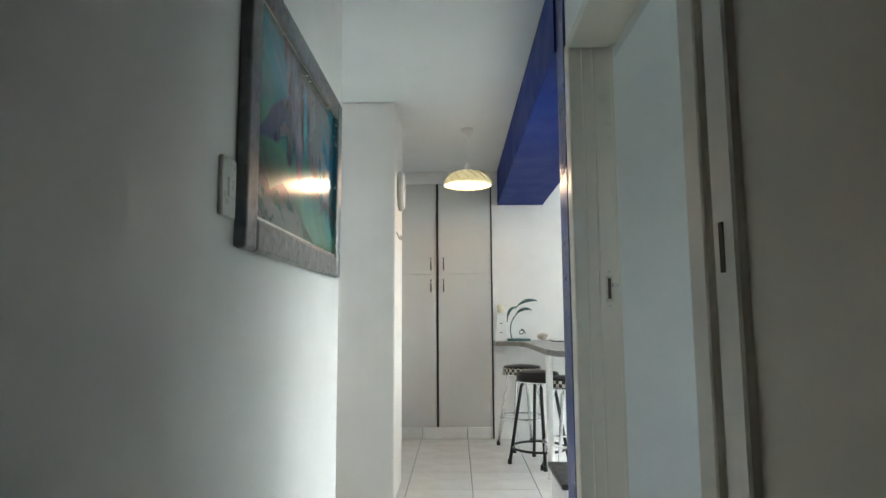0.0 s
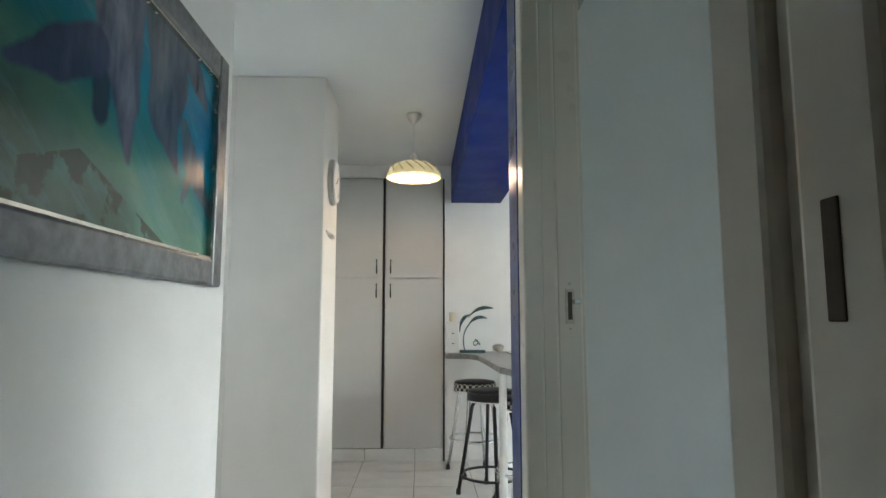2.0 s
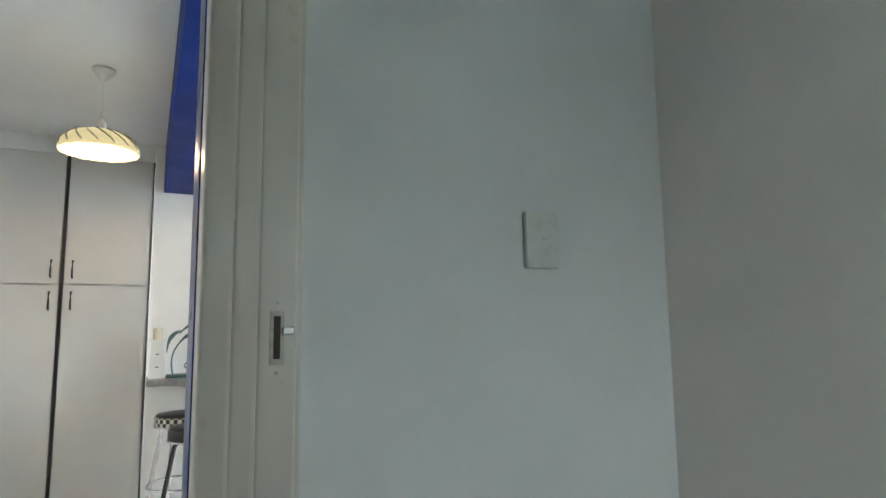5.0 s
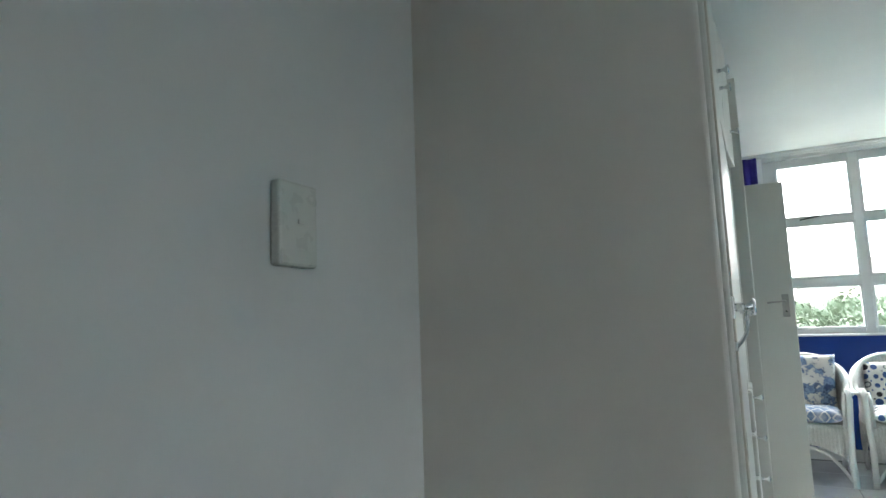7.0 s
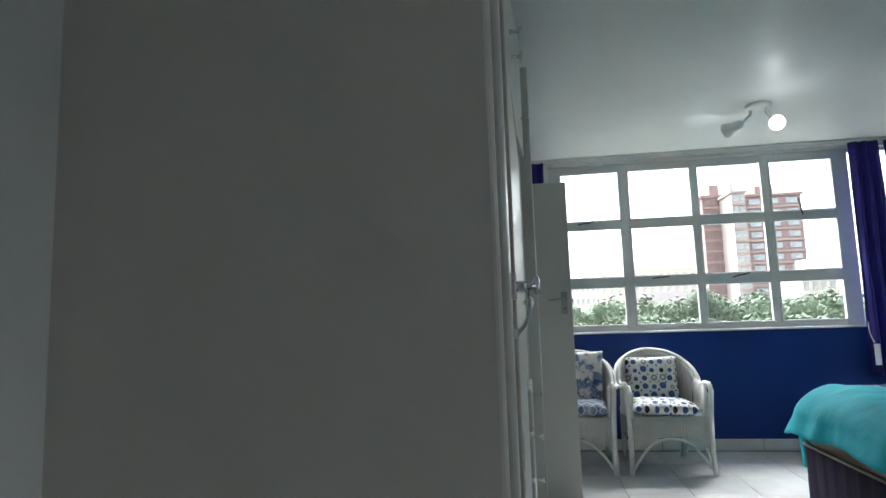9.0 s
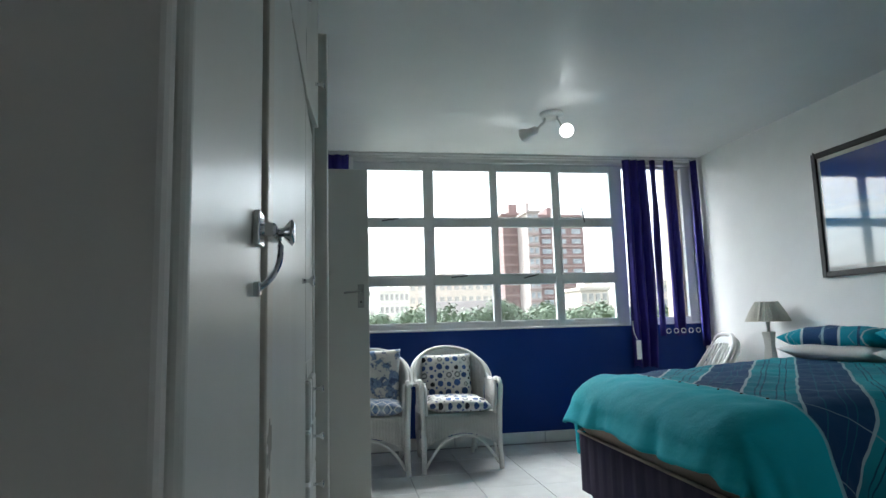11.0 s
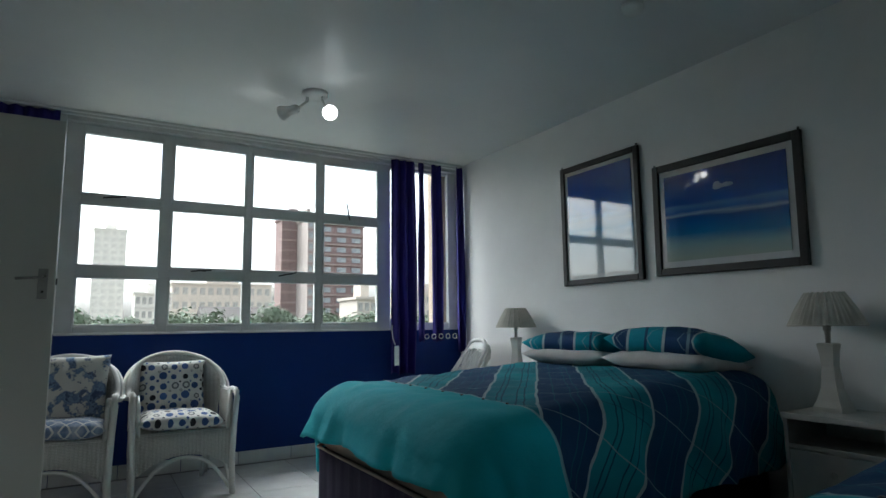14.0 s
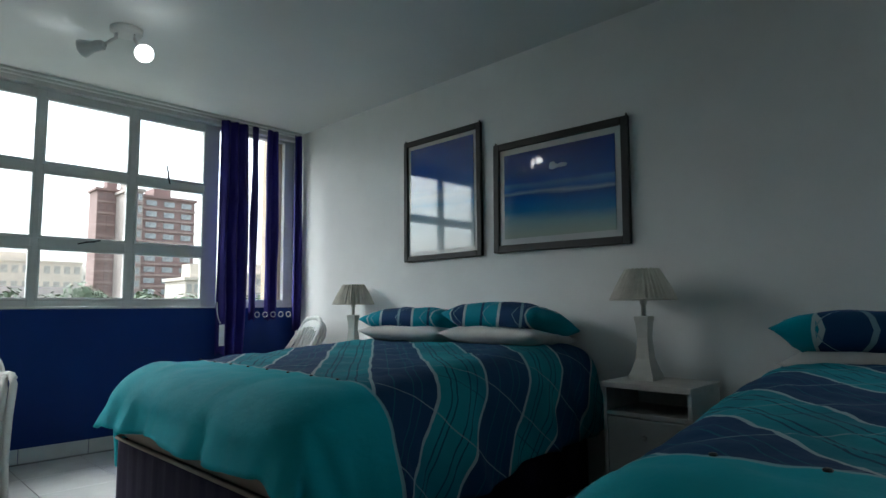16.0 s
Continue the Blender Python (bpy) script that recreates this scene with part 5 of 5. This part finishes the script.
part("candle", turned(bmesh.new(), [(0.030, 0.246), (0.030, 0.315), (0.026, 0.318), (0.003, 0.316)], 18), plain("cream_wax", (0.66, 0.62, 0.48), 0.5), cn, "cream candle", True)
for z in (0.07, 0.15):
    part("window", box(-0.010, -0.050, z, 0.010, -0.042, z + 0.006), BLACK, cn)
TEALM = plain("patinated_metal", (0.09, 0.16, 0.16), 0.4, 0.7, 0.4, 20)
ds = thing("dolphin_sculpture", "teal metal sculpture of leaping dolphins on a dark base", "sculpture", place=pose(0.60, 5.10, 0.868, 0, 0, -90))
sb = bmesh.new()
bm_box(sb, -0.05, -0.10, 0, 0.05, 0.10, 0.02, bevel=0.004)
tube(sb, arc((0, -0.06, 0.02), (0, -0.10, 0.16), (0, 0.0, 0.25), 10), 0.005, 6)
tube(sb, [(0, 0.03 + 0.03 * math.cos(a * 0.5) * (1 - a / 26), 0.06 + 0.05 * (a / 26) + 0.03 * math.sin(a * 0.5) * (1 - a / 26)) for a in range(20)], 0.004, 6)
for p0, p1, p2, g in (((0, 0.17, 0.35), (0, 0.05, 0.38), (0, -0.03, 0.28), 0.018), ((0, 0.12, 0.27), (0, 0.02, 0.31), (0, -0.04, 0.20), 0.017), ((0, -0.02, 0.30), (0, -0.10, 0.28), (0, -0.10, 0.16), 0.016)):
    tube(sb, arc(p0, p1, p2, 12), g, 10, taper=lambda t: max(0.08, math.sin(min(1, t * 1.2 + 0.06) * math.pi / 1.3) * (1 - 0.7 * t * t)))
tagged(part("sculpture", sb, TEALM, ds, "", True))
sh = thing("sea_shell", "pale spiky sea shell on the bar", "shell", place=pose(0.80, 5.05, 0.868))
sg = bmesh.new()
for i in range(16):
    a = i * 0.55
    r = 0.042 * (1 - i / 19)
    bmesh.ops.create_icosphere(sg, subdivisions=2, radius=max(0.008, r * 0.8), matrix=Matrix.Translation((0.03 * math.cos(a) * (1 - i / 16) + 0.004 * i - 0.02, 0.03 * math.sin(a) * (1 - i / 16), 0.036 + 0.001 * i)))
part("shell", sg, plain("shell", (0.55, 0.50, 0.44), 0.5, 0, 0.3, 30), sh, "", True)
mg = thing("magazine", "dark magazine lying on the bar", "magazine", place=(0.98, 5.0, 0.868))
part("cover", box(-0.11, -0.14, 0, 0.11, 0.14, 0.008, bevel=0.002), BLACK, mg)
part("pages", box(-0.108, -0.138, 0.0082, 0.108, 0.138, 0.012), PLASTIC, mg)
lc = thing("low_cabinet", "low white cabinet with a dark top", "cabinet", place=(0, 0, 0))
part("body", box(0.53, 2.55, 0, 0.95, 2.95, 0.32, bevel=0.004), PLASTIC, lc)
part("top", box(0.515, 2.535, 0.32, 0.96, 2.96, 0.345, bevel=0.004), BLACK, lc)

# ------------------------------------------------------------ outside
GZ = -14.0
gk = Nodes("outdoor_ground", 0.95)
gk.colour(gk.ramp(gk.noise(0.05, 5), [(0.35, (0.09, 0.10, 0.07)), (0.55, (0.15, 0.15, 0.12)), (0.7, (0.24, 0.23, 0.21))]))
setting("ground", box(7.5, -900, GZ - 0.5, 1500, 900, GZ), gk.m, "green and paved ground reaching the horizon")

# Brick, concrete, render and shaded panes are paled to put distance haze into colour.
BRICK = paint("haze_paled_brick", (0.33, 0.22, 0.20), 0.85, 0.12, 2.2, 0.3, 0.4)
CONC = paint("haze_paled_concrete", (0.76, 0.70, 0.63), 0.85, 0.08, 1.5, 0.3, 0.3)
STAIR = paint("grey_pink_concrete", (0.50, 0.42, 0.38), 0.85, 0.08, 1.5, 0.3, 0.3)
CREAM = paint("haze_paled_cream_render", (0.70, 0.61, 0.52), 0.85, 0.08, 1.5, 0.3, 0.3)
WHITEB = paint("haze_paled_white_render", (0.86, 0.80, 0.72), 0.85, 0.08, 1.5, 0.3, 0.3)
PINK = paint("pale_brick_band", (0.42, 0.31, 0.28), 0.85, 0.08, 1.5, 0.3, 0.3)
BRICKDK = plain("shaded_far_window", (0.27, 0.19, 0.175), 0.5, 0, 0.4, 0.3)
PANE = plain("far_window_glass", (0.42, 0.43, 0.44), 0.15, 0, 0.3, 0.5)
PANEDK = plain("haze_paled_window", (0.48, 0.45, 0.41), 0.2, 0, 0.3, 0.5)
ROOF = plain("far_roof", (0.13, 0.11, 0.10), 0.9, 0, 0.2, 0.6)


def building(label, x, y0, y1, top, depth, wall, floors, cols, glass, bands=None, roof="flat"):
    """A block whose street front faces -x at x, with a window to each bay."""
    t = thing("apartment_building", label, "building", "buildings across the valley", (x, (y0 + y1) / 2, GZ))
    w, h = (y1 - y0) / 2, top - GZ
    part("wall", box(0, -w, 0, depth, w, h), wall, t)
    fh, cw = h / floors, 2 * w / cols
    shared = None
    for i in range(floors):
        for j in range(cols):
            if shared is None:
                o = part("window", box(-0.12, -cw * 0.30, -fh * 0.24, 0.06, cw * 0.30, fh * 0.24, bevel=0.04, seg=1), glass, t)
                shared = o.data
            else:
                o = new("window", shared)
                o.parent = t
            o.matrix_basis = pose(0, -w + cw * (j + 0.5), fh * (i + 0.55))
        if bands:
            part("band", box(-0.25, -w - 0.1, fh * i - 0.1, 0.0, w + 0.1, fh * i + 0.35), bands, t)
    if roof == "flat":
        part("roof", box(-0.4, -w - 0.4, h, depth + 0.4, w + 0.4, h + 0.6), wall, t)
        part("lift_house", box(depth * 0.3, -w * 0.35, h + 0.6, depth * 0.7, w * 0.3, h + 3.4), wall, t)
    else:
        rf = bmesh.new()
        v = [rf.verts.new(p) for p in ((-0.6, -w - 0.6, h), (depth + 0.6, -w - 0.6, h), (depth + 0.6, w + 0.6, h), (-0.6, w + 0.6, h), (depth / 2, -w - 0.6, h + 3), (depth / 2, w + 0.6, h + 3))]
        for f in ((0, 3, 5, 4), (1, 4, 5, 2), (0, 4, 1), (3, 2, 5), (0, 1, 2, 3)):
            rf.faces.new([v[k] for k in f])
        part("roof", rf, ROOF, t)
    return t


def ray_y(slope, d):
    return 0.9 + slope * d


D = 150
building("red brick apartment tower with pale balcony edges", D, ray_y(-0.315, D), ray_y(-0.270, D), 1 + 0.181 * D, 6, BRICK, 16, 4, BRICKDK, PINK)
building("red brick apartment tower with pale window column", D - 8, ray_y(-0.417, D - 8), ray_y(-0.334, D - 8), 1 + 0.178 * (D - 8), 16, BRICK, 16, 3, PANE, PINK)
building("pale concrete stair tower between brick blocks", D - 9, ray_y(-0.335, D - 9), ray_y(-0.315, D - 9), 1 + 0.186 * (D - 9), 14, STAIR, 15, 2, PANE, PINK)
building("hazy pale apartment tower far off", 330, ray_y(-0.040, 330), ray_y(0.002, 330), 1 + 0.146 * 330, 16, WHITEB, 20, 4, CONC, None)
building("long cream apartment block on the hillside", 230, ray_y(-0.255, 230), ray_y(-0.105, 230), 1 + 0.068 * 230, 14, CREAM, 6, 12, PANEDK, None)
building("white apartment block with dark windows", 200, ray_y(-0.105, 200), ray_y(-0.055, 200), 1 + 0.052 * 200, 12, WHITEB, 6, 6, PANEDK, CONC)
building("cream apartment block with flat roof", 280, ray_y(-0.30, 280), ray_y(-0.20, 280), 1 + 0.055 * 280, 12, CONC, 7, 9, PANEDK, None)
building("white house with pitched roof below the tower", 120, ray_y(-0.262, 120), ray_y(-0.205, 120), 1 + 0.010 * 120, 10, WHITEB, 3, 5, PANEDK, None, "gable")
building("white house with balconies among trees", 110, ray_y(-0.205, 110), ray_y(-0.155, 110), 1 + 0.008 * 110, 10, WHITEB, 3, 4, PANEDK, CONC, "gable")
building("low brick building with open concrete frame", 115, ray_y(-0.455, 115), ray_y(-0.405, 115), 1 + 0.048 * 115, 10, CREAM, 6, 4, PANEDK, BRICK)
building("cream apartment block beyond the curtain", 160, ray_y(-0.62, 160), ray_y(-0.50, 160), 1 + 0.06 * 160, 14, CREAM, 6, 8, PANEDK, None)
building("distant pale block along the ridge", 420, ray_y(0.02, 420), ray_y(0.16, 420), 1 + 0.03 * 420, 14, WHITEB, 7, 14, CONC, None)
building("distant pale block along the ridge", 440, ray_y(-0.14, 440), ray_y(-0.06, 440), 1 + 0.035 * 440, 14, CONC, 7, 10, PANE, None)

LEAF = Nodes("broad_leaves", 0.7)
LEAF.colour(LEAF.ramp(LEAF.noise(0.9, 4), [(0.3, (0.10, 0.135, 0.075)), (0.6, (0.13, 0.165, 0.10)), (0.8, (0.16, 0.19, 0.125))]))
BARK = plain("bark", (0.10, 0.075, 0.05), 0.9)


def tree(label, m, height, spread, seed):
    rnd = random.Random(seed)
    t = thing("tree", label, "tree", "trees below the window", m)
    tr = bmesh.new()
    tube(tr, [(0, 0, 0), (0.1, 0.05, height * 0.3), (0, 0.1, height * 0.6)], 0.35, 8, taper=lambda g: 1 - 0.6 * g)
    for i in range(6):
        a = i * 1.05
        tube(tr, [(0, 0, height * (0.3 + 0.04 * i)), (spread * 0.35 * math.cos(a), spread * 0.35 * math.sin(a), height * (0.5 + 0.04 * i)), (spread * 0.7 * math.cos(a), spread * 0.7 * math.sin(a), height * (0.62 + 0.04 * i))], 0.14, 6, taper=lambda g: 1 - 0.75 * g)
    part("trunk", tr, BARK, t)
    verts, faces = [], []
    clumps = [(Vector((rnd.gauss(0, 0.42) * spread, rnd.gauss(0, 0.42) * spread, height * rnd.uniform(0.48, 0.97))), rnd.uniform(0.18, 0.34) * spread) for _ in range(34)]
    for c, r in clumps:
        for _ in range(95):
            d = Vector((rnd.gauss(0, 1), rnd.gauss(0, 1), rnd.gauss(0, 0.8))).normalized()
            p = c + d * r * rnd.uniform(0.6, 1.05)
            u = d.cross(Vector((rnd.random(), rnd.random(), rnd.random()))).normalized() * rnd.uniform(0.18, 0.36)
            w = d.cross(u).normalized() * rnd.uniform(0.10, 0.22)
            k = len(verts)
            verts += [p - u, p + w, p + u, p - w]
            faces.append((k, k + 1, k + 2, k + 3))
    me = bpy.data.meshes.new("crown")
    me.from_pydata(verts, [], faces)
    me.materials.append(LEAF.m)
    cr = new("crown", me)
    cr.parent = t
    return t


ta = tree("broad leafy tree below the window", pose(70, ray_y(-0.29, 70), GZ), 16.6, 5.6, 3)
tb = tree("spreading leafy tree below the window", pose(78, ray_y(-0.36, 78), GZ), 15.8, 6.2, 8)
rnd = random.Random(5)
for i in range(64):
    d = rnd.uniform(64, 150)
    s = -0.56 + 0.78 * (i + rnd.random() * 0.6) / 64
    copy_thing(ta if i % 2 else tb, pose(d, ray_y(s, d), GZ + 0.5 - 1.4 * rnd.random(), 0, 0, rnd.uniform(0, 360)))

# ------------------------------------------------------------ floor tiles
T = 0.415
tile_mesh = None
for i in range(-5, 17):
    for j in range(-6, 15):
        x0, y0 = 0.146 + T * i, -0.035 + T * j
        cx, cy = x0 + T / 2, y0 + T / 2
        inside = (0.45 < cx < 6.45 and YS - 0.1 < cy < YN + 0.1) or (-0.6 < cx < 0.75 and -1.6 < cy < 5.35) or (-1.55 < cx < 1.8 and 2.0 < cy < 5.35)
        if not inside:
            continue
        if tile_mesh is None:
            ob = part("tile", box(-T / 2 + 0.0022, -T / 2 + 0.0022, -0.010, T / 2 - 0.0022, T / 2 - 0.0022, 0.0, bevel=0.0015, seg=1), TILE, floor)
            tile_mesh = ob.data
        else:
            ob = new("tile", tile_mesh)
            ob.parent = floor
        ob.location = (cx, cy, 0)
